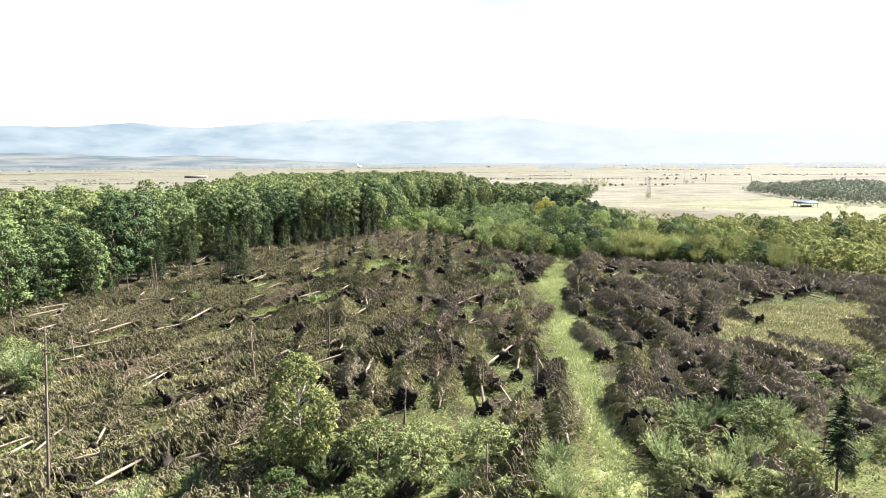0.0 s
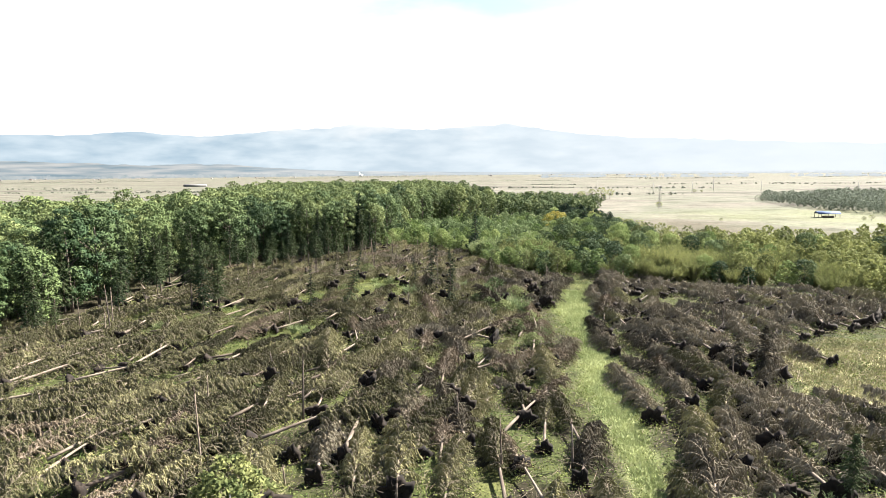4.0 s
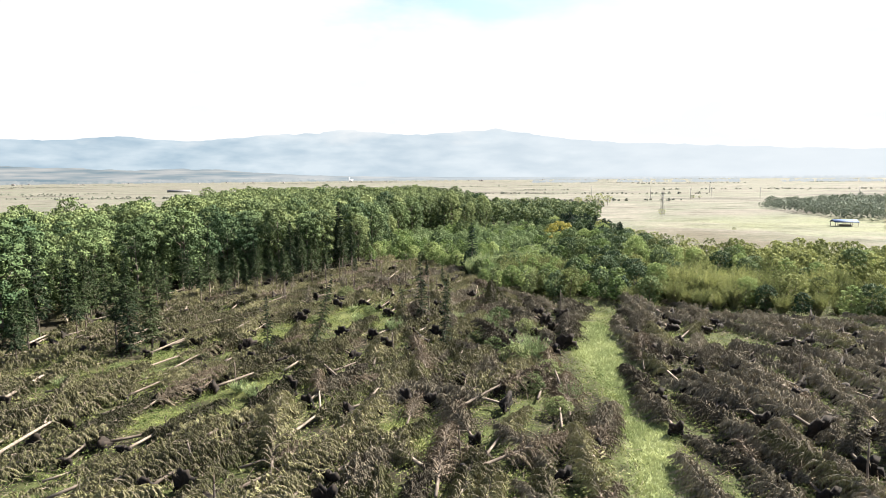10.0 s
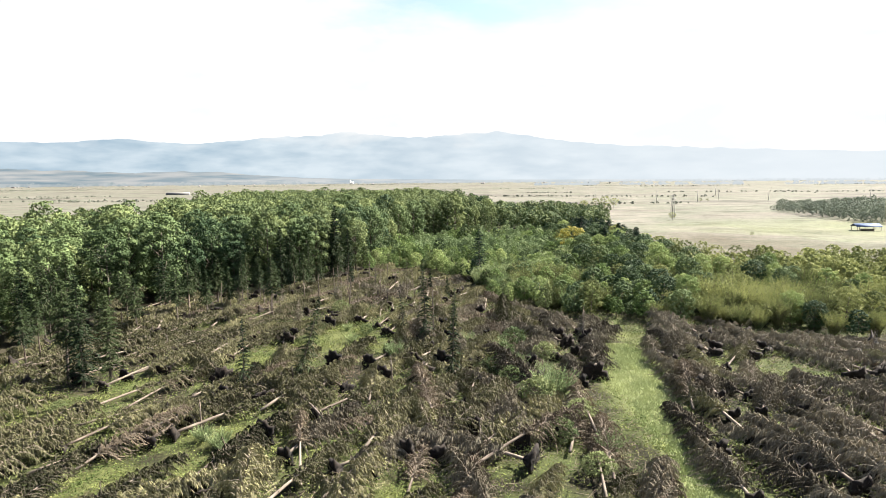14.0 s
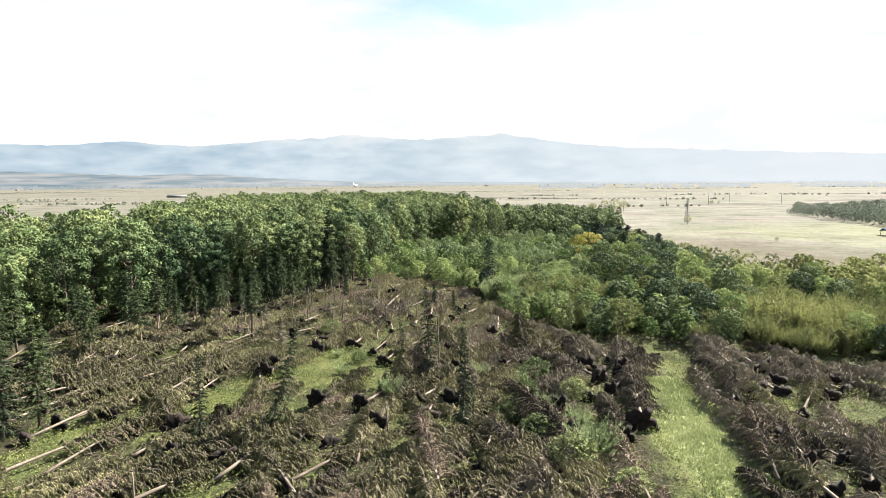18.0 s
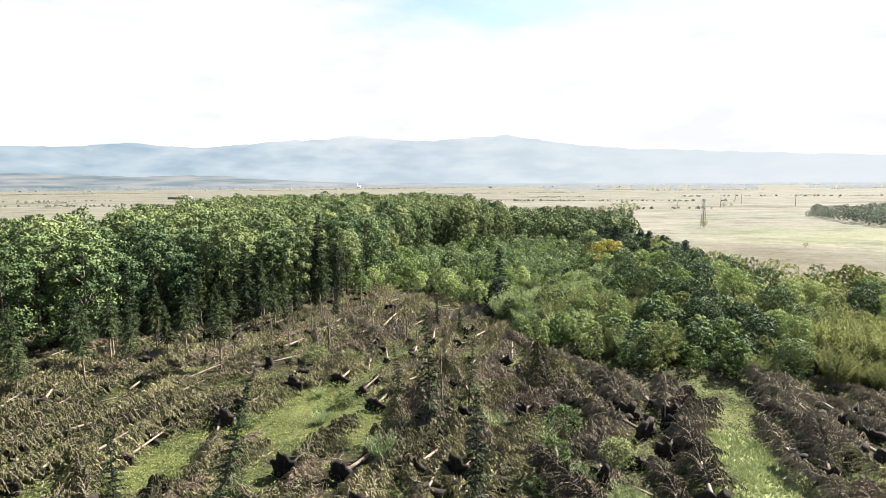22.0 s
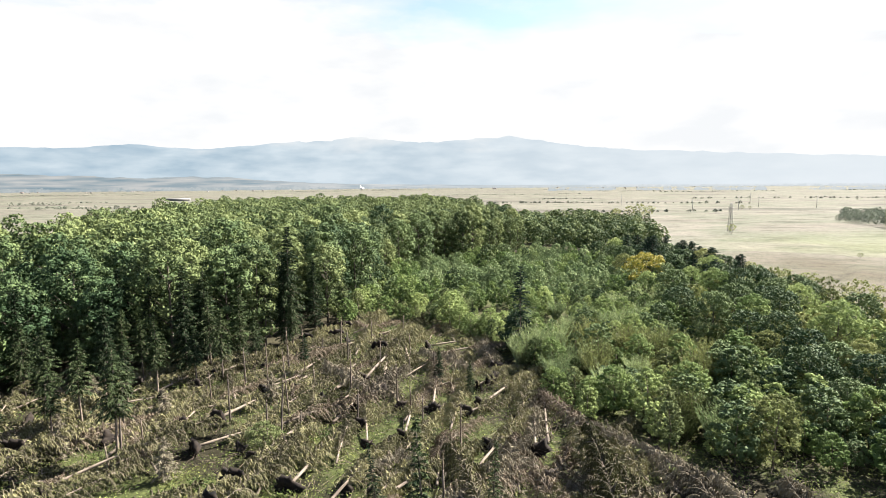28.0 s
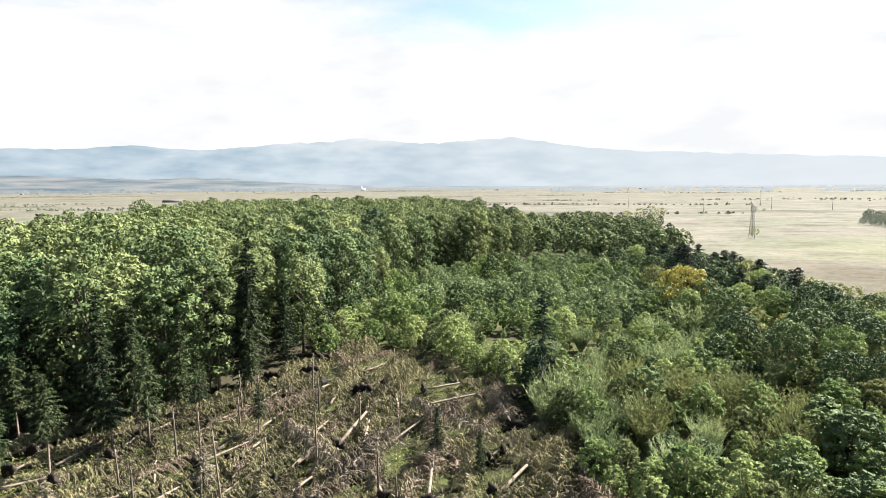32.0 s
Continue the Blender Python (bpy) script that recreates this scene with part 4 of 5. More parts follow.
for i, (x, y, h) in enumerate([(-42.0, 126.0, 15.0), (-44.8, 127.5, 14.0), (-40.0, 128.5, 12.5), (-71.3, 106.1, 15.5), (-67.1, 114.7, 12.2), (-69.0, 131.4, 15.3), (-72.7, 102.2, 13.0),
                               (-70.5, 150.6, 12.5), (-43.0, 132.8, 7.4), (-73.0, 178.0, 13.4), (-60.2, 177.2, 13.9), (-35.7, 188.1, 14.5), (-31.6, 188.8, 15.7), (-19.7, 214.7, 14.8),
                               (-64.2, 165.9, 13.2), (-52.8, 188.1, 13.2), (-28.9, 199.6, 15.0), (-24.4, 202.2, 13.4), (-17.4, 207.2, 12.4), (-38.0, 193.0, 14.0), (-46.0, 190.0, 13.0),
                               (-65.0, 140.0, 14.0), (-66.5, 124.0, 13.0), (-75.0, 118.0, 14.5), (-57.0, 182.0, 14.0), (-41.5, 189.0, 13.5), (-21.5, 209.0, 14.0), (-80.0, 108.0, 14.0),
                               (-34.0, 196.0, 15.0), (-61.5, 150, 13), (-62, 158, 14), (-58.5, 172, 13), (-50, 183.5, 14), (-44, 184.5, 13), (-30, 192.5, 14.5), (-63.5, 135, 14), (-68.5, 120, 14), (-76, 100.5, 13), (-82, 101, 14), (-26.5, 196, 12), (-22, 204.5, 13.5), (-48, 177, 9), (-39, 183, 12), (-55, 178, 13.5), (-14.5, 219, 11), (-36, 186, 9), (-33, 189, 13), (-64, 112, 11), (-16.0, 223.0, 13.0), (9.7, 213.7, 4.5), (3.0, 181.0, 6.0), (6.7, 178.3, 5.2)]):
    if i > 5 and y > 99 and i % 5 in (1, 3) and x < -12:
        continue
    upright(FULL[(i * 5 + i // 4) % 3], x, y, h, 14.0)
upright(LONE, 15.7, 196.3, 13.8, 12.8)
for x, y, h, lean in ((4.4, 125.0, 11.1, (0, 2)), (1.4, 142.2, 12.9, (0, -2)), (-21.3, 123.1, 9.6, (0, 1)), (-15.4, 125.5, 12.2, (4, 17)), (6.0, 150.0, 8.0, (0, 4)), (-2.2, 152.0, 7.0, (0, -6)), (-12.8, 46.7, 7.0, (0, 1))):
    upright(SLIM, x, y, h, 12.0, lean)
for x, y, h in ((43.4, 87.9, 6.4), (41.0, 89.5, 5.2), (27.5, 145.5, 4.6), (-22.0, 160.5, 4.2), (-34.0, 165.0, 4.6), (-17.0, 178.0, 4.0), (-8.0, 173.0, 3.4), (-38.0, 178.0, 4.4), (-3.0, 182.0, 3.6), (0.5, 160.0, 3.4), (-28.0, 174.0, 3.8)):
    upright(DEADC, x, y, h, 6.0)

# ---- broadleaf wood ----


def tree_geometry(seed, height, radius, count, size, lobes=44, base=0.28, peak=0.38):
    r = np.random.default_rng(seed)
    s = np.linspace(0, 1, 6)
    lean = r.uniform(-0.4, 0.4, 2)
    line = np.stack([lean[0] * s ** 2, lean[1] * s ** 2, s * height * 0.8 - 0.2], 1)
    wood = [tube(line, 0.014 * height * (1 - 0.85 * s) + 0.02, 7)]
    for i in range(6):
        f = r.uniform(0.35, 0.8)
        a = i * 2.4
        o = np.array([lean[0] * f ** 2, lean[1] * f ** 2, f * height * 0.8])
        d = np.array([math.cos(a), math.sin(a), 0.9])
        wood.append(tube([o, o + d * radius * 0.4, o + d * radius * 0.75 + (0, 0, 0.2)], [0.006 * height, 0.004 * height, 0.012], 5))
    return join(*wood), dome(seed + 5, height * base, height * 0.95, radius, lobes, count, size, 1 - peak, -0.95 if base < 0.17 else -0.75, 0.36 if height > 12 else 0.26, toss=0.42 if height > 12 else 0.62)


def tree_variant(seed, height, radius, count, size, mat, label, name="broadleaf_tree", group="wood edge trees", lobes=44, base=0.28, bark=None, category="tree", peak=0.38):
    root = thing(name, label, category, group)
    wood, leaf = tree_geometry(seed, height, radius, count, size, lobes, base, peak)
    part("trunk", wood, bark or M_GREYBARK, root)
    part("crown", leaf, mat, root)
    HOME[root] = False
    return root


WOODS = [tree_variant(300 + i, 17.5, rad, 5600, 0.225, M_LEAF_WOOD, "tall broadleaf tree with a full green crown", lobes=58, base=0.07) for i, rad in enumerate((3.4, 3.9, 2.9, 3.6, 3.2))]
# Shaded copies of the wood trees: the shade is in the darker leaves.
WOODS_DARK = [tree_variant(310 + i, 17.0, rad, 5200, 0.225, M_LEAF_DARK, "tall broadleaf tree, shade put into its dark green leaves", lobes=56, base=0.06) for i, rad in enumerate((3.2, 3.7))]
r4 = np.random.default_rng(41)
spots = scattered(WOOD, 1500, 4.9, r4, 90000)


def depth(x, y):
    """How far a place lies behind the visible edge of the wood."""
    best = 1e9
    for (x1, y1), (x2, y2) in zip(WOOD[1:15], WOOD[2:16]):
        dx, dy = x2 - x1, y2 - y1
        t = min(1, max(0, ((x - x1) * dx + (y - y1) * dy) / (dx * dx + dy * dy)))
        best = min(best, math.hypot(x - x1 - t * dx, y - y1 - t * dy))
    return best


ranked = sorted(spots, key=lambda p: depth(*p))
for x, y in ranked[:240]:
    h = 16.8 + r4.normal() * 1.9 + (-1.5 if x < -64 else 0) - 0.10 * max(0, x - 8)
    if y < 222 and depth(x, y) < (28 if x < -58 else 10) and r4.uniform() < 0.34:
        upright(FULL[int(r4.integers(3))], x, y, h - r4.uniform(0.5, 3.5), 14.0)
        continue
    # More of the shade-darkened copies towards the left.
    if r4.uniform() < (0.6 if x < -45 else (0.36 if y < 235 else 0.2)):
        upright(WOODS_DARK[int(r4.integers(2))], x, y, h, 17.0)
        continue
    set_down(WOODS[r4.integers(5)], pose(x, y, float(rise(x, y)), 0, 0, float(r4.uniform(0, 360))) @ Matrix.Scale(float(h / 17.5), 4))
packs = [(dome(350 + i, 7.0, 16.8, (3.3, 3.7, 3.0, 3.5)[i], 32, 896, 0.33, low=-0.35, puff=0.34), tree_geometry(350 + i, 17.5, 3, 20, 0.5)[0]) for i in range(4)]
inner_crowns, inner_trunks = [], []
for x, y in ranked[240:]:
    k = r4.integers(4)
    h = (17.4 + r4.normal() * 1.4 - 0.10 * max(0, x - 8)) / 17.5
    a = r4.uniform(0, 6.28)
    inner_crowns.append(moved(packs[k][0], (x, y, 0), a, h))
    if depth(x, y) < 16:
        inner_trunks.append(moved(packs[k][1], (x, y, 0), a, h))
solo("wood_canopy", join(*inner_crowns), M_LEAF_WOOD, "closed green canopy of the broadleaf wood", "forest", kind="stuff")
if inner_trunks:
    solo("wood_trunks", join(*inner_trunks), M_GREYBARK, "grey trunks inside the broadleaf wood", "forest", kind="stuff")

# ---- young growth, thicket and shrubs ----


def shrub_variant(seed, height, radius, count, size, mat, label, name="shrub", group="", lobes=7, narrow=0.5, base=0.12):
    r = np.random.default_rng(seed)
    root = thing(name, label, "shrub" if name == "shrub" else "sapling", group)
    part("stem", tube([(0, 0, -0.15), (0.1, 0.05, height * 0.4), (-0.05, 0.1, height * 0.85)], [0.07, 0.05, 0.012], 5), M_STEM, root)
    part("foliage", dome(seed + 3, height * base, height * 0.97, radius, lobes * 5, count, size, 0.42, -0.8, 0.23, narrow, 0.1, 1.7, 0.58), mat, root)
    HOME[root] = False
    return root


def broom_variant(seed, height, radius, stems, mat, label, group, wide=0.055, twig=0.40):
    root = thing("shrub", label, "shrub", group)
    rods, leaf = broom(seed, height, radius, stems, twig, wide)
    part("branchwork", rods, M_STEM, root)
    part("foliage", leaf, mat, root)
    HOME[root] = False
    return root


YOUNGS = [shrub_variant(400, 4.5, 1.15, 2300, 0.125, M_LEAF_YOUNG, "young bright green broadleaf tree", "sapling", "young growth", 11),
          shrub_variant(401, 4.5, 1.5, 2900, 0.13, M_LEAF_YOUNG, "young spreading bright green broadleaf tree", "sapling", "young growth", 12),
          shrub_variant(402, 4.5, 0.95, 1500, 0.145, M_LEAF_BLUE, "young slender grey-green tree", "sapling", "young growth", 12),
          broom_variant(403, 4.5, 1.9, 130, M_LEAF_REED, "grey-green willow bush with upright rods", "young growth"),
          shrub_variant(404, 4.5, 1.4, 2000, 0.155, M_LEAF_DARK, "young dark green broadleaf tree", "sapling", "young growth", 11)]
OLIVES = [broom_variant(410, 5.5, 2.1, 150, M_LEAF_OLIVE, "olive-yellow willow bush with upright rods", "willow thicket"),
          shrub_variant(411, 5.5, 1.6, 2300, 0.17, M_LEAF_YOUNG, "green hazel-like shrub in the thicket", "shrub", "willow thicket", 12),
          broom_variant(412, 5.5, 2.6, 170, M_LEAF_OLIVE, "spreading olive-yellow willow bush", "willow thicket"),
          shrub_variant(413, 5.5, 1.7, 2300, 0.17, M_LEAF_DARK, "dark green shrub in the thicket", "shrub", "willow thicket", 12)]
BUSHES = [shrub_variant(420, 3.0, 1.6, 2000, 0.14, M_LEAF_BLUE, "grey-green bush among the fallen trees", "shrub", "bushes in the clearings", 16, 0.35),
          broom_variant(421, 3.0, 1.7, 120, M_LEAF_REED, "grey-green willow bush among the fallen trees", "bushes in the clearings", 0.04, 0.26)]


def plant(ob, x, y, h, model, wide=1.0):
    return set_down(ob, pose(x, y, float(rise(x, y)), 0, 0, float(r4.uniform(0, 360))) @ Matrix.Diagonal((h / model * wide, h / model * wide, h / model, 1)))


BIG = [tree_variant(510, 10.5, 3.2, 4400, 0.185, M_LEAF_DARK, "round dark green broadleaf tree above the thicket", "broadleaf_tree", "trees above the thicket", 84, 0.10),
       tree_variant(511, 10.5, 2.9, 4200, 0.175, M_LEAF_YOUNG, "light green broadleaf tree above the thicket", "broadleaf_tree", "trees above the thicket", 80, 0.12),
       tree_variant(512, 10.5, 2.7, 4000, 0.17, M_LEAF_OLIVE, "yellowing olive broadleaf tree above the thicket", "broadleaf_tree", "trees above the thicket", 76, 0.12)]
yspots = sorted(scattered(YOUNG, 900, 2.25, r4), key=lambda p: p[1])
rest = {}
pack = [dome(450 + i, 0.5, 4.3, (1.2, 1.45, 1.0)[i], 26, 442, 0.25, 0.4, -0.7, 0.34, 0.5, 0.1, 1.6, 0.55) for i in range(3)]
for i, (x, y) in enumerate(yspots):
    if wander(x, y, 5, 22) < 0.24:
        continue
    h = 1.8 + 3.4 * wander(x, y, 9, 21) + r4.uniform(-1.0, 2.0)
    reedy = wander(x, y, 13, 25) > 0.52
    if i < 300 and x > 20 and y < 200 and r4.uniform() < 0.35:
        plant(OLIVES[int(r4.choice([0, 2, 3], p=[0.45, 0.25, 0.3]))], x, y, h, 5.5, 1.25)
    elif i < 300:
        plant(YOUNGS[int(r4.choice(5, p=[0.26, 0.28, 0.16, 0.26, 0.04] if reedy else [0.36, 0.32, 0.14, 0.06, 0.12]))], x, y, h, 4.5, 1.1)
    else:
        tone = 1 if reedy else (2 if r4.uniform() < 0.12 else 0)
        rest.setdefault(tone, []).append(moved(pack[i % 3], (x, y, 0), r4.uniform(0, 6), h / 4.3 * (1.25 if tone == 2 else 1)))
if rest:
    tagged(new("young_growth", mesh_of("young_growth", [join(*rest[k]) for k in rest], [(M_LEAF_YOUNG, M_LEAF_REED, M_LEAF_WOOD)[k] for k in rest])), "dense young broadleaf growth further back", "thicket", kind="stuff")
tspots = sorted(scattered(THICKET, 700, 2.9, r4), key=lambda p: math.hypot(p[0] - 50, p[1] - 150))
rest = []
for i, (x, y) in enumerate(tspots):
    h = 3.6 + 2.6 * wander(x, y, 12, 23) + r4.uniform(-1.6, 1.9)
    if i < 170 and r4.uniform() < (0.34 if y > 160 and x > 48 else 0.16) and h > 4.6:
        plant(BIG[int(r4.choice(3, p=[0.45, 0.35, 0.2]))], x, y, h * 1.15, 10.5, 1.1)
    elif i < 170:
        olive = wander(x, y, 13, 24) + r4.normal() * 0.12 + (0.22 if x > 48 and y < 178 else 0) > 0.56
        plant(OLIVES[(0 if r4.uniform() < 0.5 else 2) if olive else (1 if r4.uniform() < 0.6 else 3)], x, y, h, 5.5, 1.15)
    else:
        rest.append(moved(pack[i % 3], (x, y, 0), r4.uniform(0, 6), h / 4.3))
if rest:
    solo("willow_thicket", join(*rest), M_LEAF_OLIVE, "dense olive willow thicket further back", "thicket", kind="stuff")
for i, (x, y, h) in enumerate([(-4.4, 47.2, 4.4), (-0.8, 45.2, 4.0), (5.6, 47.7, 3.7), (2.9, 43.3, 2.4), (20.5, 46.1, 3.2), (26.3, 53.2, 3.5), (31.0, 50.6, 3.9), (20.5, 42.6, 3.0), (23.0, 49.0, 3.0),
                               (-8.3, 45.6, 3.0), (-2.6, 43.6, 2.4), (-48.1, 69.1, 5.0), (-52.0, 73.0, 4.2), (-55.9, 77.6, 3.2), (49.4, 60.4, 3.3), (40.0, 57.8, 2.2), (-18.5, 44.3, 2.4), (16.4, 119.0, 4.2), (14.0, 117.0, 3.2),
                               (12.6, 134.3, 2.6), (14.4, 107.8, 2.4), (-3.0, 135.5, 3.0), (-19.4, 108.3, 2.0), (12.0, 137.9, 3.0), (15.0, 140.5, 3.2), (-15.0, 166.6, 2.6), (12.0, 124.0, 2.6),
                               (9.0, 50.0, 2.6), (28.0, 47.0, 3.0), (34.5, 54.0, 3.0), (44.0, 62.0, 2.4), (1.5, 49.5, 2.6), (-6.5, 49.0, 2.8), (8.5, 44.0, 2.8), (-22.0, 41.5, 2.6), (36.0, 45.5, 2.6), (53.0, 66.0, 2.8),
                               (17.5, 112.0, 2.4), (-45.0, 66.0, 3.2), (24.5, 44.0, 2.6), (-18.0, 107.0, 1.7), (-21.5, 110.0, 1.8), (-11.5, 42.5, 2.8), (-5.0, 41.5, 2.6), (-0.5, 52.0, 2.2), (4.5, 52.5, 2.4), (11.0, 46.5, 2.6), (10.5, 42.0, 2.8), (6.0, 41.0, 2.4), (-9.0, 50.5, 2.2), (22.5, 54.5, 2.6), (29.5, 54.5, 2.8), (33.5, 48.0, 2.8), (38.5, 51.0, 2.6), (42.0, 54.5, 2.4), (26.0, 40.5, 2.6), (31.0, 43.5, 2.8), (46.5, 58.0, 2.6), (21.0, 57.5, 2.0), (-15.0, 42.0, 2.6), (-14.5, 49.5, 2.0), (48.0, 52.0, 2.6), (41.0, 47.0, 2.4), (-10.5, 145.0, 1.6), (-16.5, 151.0, 1.8), (-12.0, 152.5, 1.4), (-18.0, 144.5, 1.5), (-8.5, 149.5, 1.7), (-40.0, 117.5, 1.6), (-45.0, 113.5, 1.5), (17.0, 127.0, 2.4), (14.5, 131.0, 2.2), (18.5, 134.0, 2.6), (10.0, 128.0, 2.4), (16.0, 101.0, 2.2), (18.5, 105.0, 2.4), (8.0, 141.0, 2.6)]):
    plant(BUSHES[(i * 7 // 3) % 2], x, y, h, 3.0, 1.15)

# ---- single trees that stand out ----
birch = tree_variant(500, 10.8, 2.7, 7800, 0.155, M_LEAF_BIRCH, "leafy birch with a white trunk above the fallen trees", "birch", "", 110, 0.12, M_BIRCHBARK, peak=0.66)
set_down(birch, pose(-10.7, 46.8, 0, 0, 0, 20))
for i, (x, y, h) in enumerate([(56.2, 184.7, 10.6), (50.5, 188, 8.5), (61, 190, 8.0), (66, 196, 7.6), (74, 190, 7.4), (82, 186, 7.8), (95, 180, 7.5), (104, 172, 8.8), (112, 178, 7.5), (124, 170, 8.0), (135, 178, 8.5),
                               (47, 200, 9.0), (53, 205, 9.5), (58, 212, 9.0), (48, 218, 10.0), (55, 226, 9.0), (60, 222, 8.0), (49, 180, 8.0), (53, 176, 7.5), (60, 178, 8.5), (66, 184, 8.5), (71, 200, 8.5), (64, 205, 9.0), (57, 199, 9.5), (51, 196, 9.0), (70, 212, 8.5), (65, 216, 9.0), (62, 228, 9.5), (68, 224, 9.0), (47, 190, 8.0), (45, 208, 8.5), (76, 180, 7.5), (87, 192, 7.5), (58, 170, 7.0), (67, 168, 6.5), (52, 232, 9.0), (47, 228, 8.0), (54, 246, 10.0), (50, 252, 9.0), (54, 262, 9.5), (60, 270, 9.0), (66, 280, 8.5), (56, 278, 8.5), (62, 296, 8.5), (68, 304, 8.0), (74, 262, 7.5), (73, 250, 7.0), (55, 290, 8.0), (90, 165, 6.5), (78, 172, 6.8), (70, 178, 7.0), (118, 160, 7.2), (85, 200, 6.0), (56, 238, 10.5), (60, 243, 11.0), (64, 250, 11.0), (68, 238, 10.0), (64, 236, 10.0), (60, 255, 10.5), (67, 246, 10.5), (66, 264, 10.0), (62, 221, 9.5), (70, 229, 9.0), (72, 218, 8.5), (57, 220, 9.5), (64, 212, 9.0), (70, 206, 8.0), (59, 205, 9.0)]):
    plant(BIG[(0, 1, 0, 2, 0, 0, 0)[i % 7] if y > 200 else (1, 0, 2, 0)[i % 4]], x, y, h, 10.5)
yellow = tree_variant(520, 10.8, 3.9, 3800, 0.17, M_LEAF_YELLOW, "rounded broadleaf tree turning yellow beside dark pines", "broadleaf_tree", "", 48, 0.2)
set_down(yellow, pose(49.5, 235.5, 0, 0, 0, 40))
PINES = [spruce_variant(530, 12.5, 0.08, 4.8, "dark green spreading pine beside the meadow", M_PINE, 0.55, 0.30, 8, "pine", "pines beside the meadow", dense=9, taper=0.6),
         spruce_variant(531, 12.5, 0.08, 4.3, "dark green conical pine beside the meadow", M_PINE, 0.55, 0.30, 8, "pine", "pines beside the meadow", dense=9, taper=0.6)]
for ob in PINES:
    HOME[ob] = False
for i, (x, y, h) in enumerate([(57, 252, 13.2), (62, 246, 12.6), (66, 240, 11.5), (69, 233, 11.0), (60, 262, 12.0), (66, 258, 11.0), (70, 247, 10.5), (68, 270, 11.5), (62, 276, 11.0), (58, 240, 10.0), (63, 232, 10.0), (70, 284, 10.5), (64, 290, 10.0), (60, 236, 10.5), (66, 250, 12.0), (72, 240, 9.5), (63, 268, 11.0), (55, 246, 11.0), (68, 262, 10.5), (59, 228, 9.5), (66, 226, 9.0), (71, 256, 10.0), (66, 276, 10.0)]):
    plant(PINES[i % 2], x, y, h, 12.5)
THIN_TREES = [tree_variant(540, 9.0, 2.6, 1100, 0.17, M_LEAF_OLIVE, "sparse yellowing tree at the edge of the meadow", "broadleaf_tree", "meadow edge trees", 30, 0.2)]
for x, y, h in ((74, 226, 8.5), (78, 218, 8.0), (84, 212, 7.0), (74, 238, 8.5), (92, 208, 6.5), (80, 228, 6.5), (100, 206, 6.0), (112, 204, 6.5), (126, 204, 6.0), (86, 222, 5.5), (71, 231, 9.0), (76, 221, 8.5), (81, 214, 8.0), (88, 209, 7.5), (76, 232, 8.0), (96, 206, 7.0), (73, 244, 8.0)):
    plant(THIN_TREES[0], x, y, h, 9.0)
rest = []
coarse = [dome(480 + i, 0.3, 8.3, (3.2, 3.6, 2.8)[i], 22, 176, 0.58) for i in range(3)]
bulk = [dome(470 + i, 0.8, 8.4, (2.6, 3.0, 2.3)[i], 26, 468, 0.42) for i in range(3)]
for i, (x, y) in enumerate(scattered(BELT, 230, 4.0, r4)):
    rest.append(moved(bulk[i % 3], (x, y, 0), r4.uniform(0, 6), (10.0 - 0.055 * (x - 44) + r4.uniform(-2.5, 2.5)) / 8.5))
solo("tree_belt", join(*rest), M_LEAF_WOOD, "belt of lower broadleaf trees beside the meadow", "trees", kind="stuff")
rest = []
for i, (x, y) in enumerate(scattered(GROVE, 620, 5.4, r4)):
    rest.append(moved(coarse[i % 3], (x, y, 0), r4.uniform(0, 6), (3.5 + 5.0 * wander(x, y, 22, 27) + r4.uniform(0, 1.5)) / 8.5))
solo("grove", join(*rest), M_LEAF_GROVE, "bushy grove at the edge of the pasture, haze painted as grey-green", "trees", kind="stuff")
for x, y, h in ((133, 515, 8), (146, 525, 10), (158, 538, 11), (168, 545, 9), (139, 532, 8), (152, 512, 6)):
    plant(THIN_TREES[0], x, y, h, 9.0, 1.3)
for x, y, h in ((155, 400, 5), (146, 300, 2.2), (222, 300, 3), (215, 296, 2.5), (290, 640, 5), (300, 645, 4), (110, 470, 3)):
    plant(THIN_TREES[0], x, y, h, 9.0, 1.4)

# ---- ground cover ----


def tufts_of(points, height, blades, r, spreadw=0.25, width=0.05):
    """Tufts of pointed blades, one triangle each."""
    P = np.repeat(np.asarray(points, float), blades, 0)
    n = len(P)
    base = P + np.concatenate([r.normal(size=(n, 2)) * spreadw, np.zeros((n, 1))], 1)
    a = r.uniform(0, 2 * math.pi, n)
    w = np.stack([np.cos(a), np.sin(a), np.zeros(n)], 1) * width * r.uniform(0.6, 1.6, n)[:, None]
    tip = base + np.concatenate([r.normal(size=(n, 2)) * height * 0.45, (height * r.uniform(0.5, 1.2, n))[:, None]], 1)
    return np.stack([base - w, base + w, tip], 1).reshape(-1, 3), np.arange(3 * n).reshape(-1, 3)


def on_ground(x, y):
    return np.stack([x, y, rise(x, y) - 0.02], 1)


def weeds(points, height, per, size, r, spreadw=0.45):
    """Low broad-leaved weeds: small leaf sprays at uneven heights."""
    P = np.repeat(np.asarray(points, float), per, 0)
    n = len(P)
    tall = np.repeat(wander(points[:, 0], points[:, 1], 1.7, 44) ** 1.5, per)
    C = P + np.concatenate([r.normal(size=(n, 2)) * spreadw, (0.05 + height * (0.25 + 1.1 * tall) * r.uniform(0.2, 1.0, n))[:, None]], 1)
    return leaves(C, np.array([0, 0, 0.7]) + r.normal(size=(n, 3)) * 0.8, size, r, 0.5)


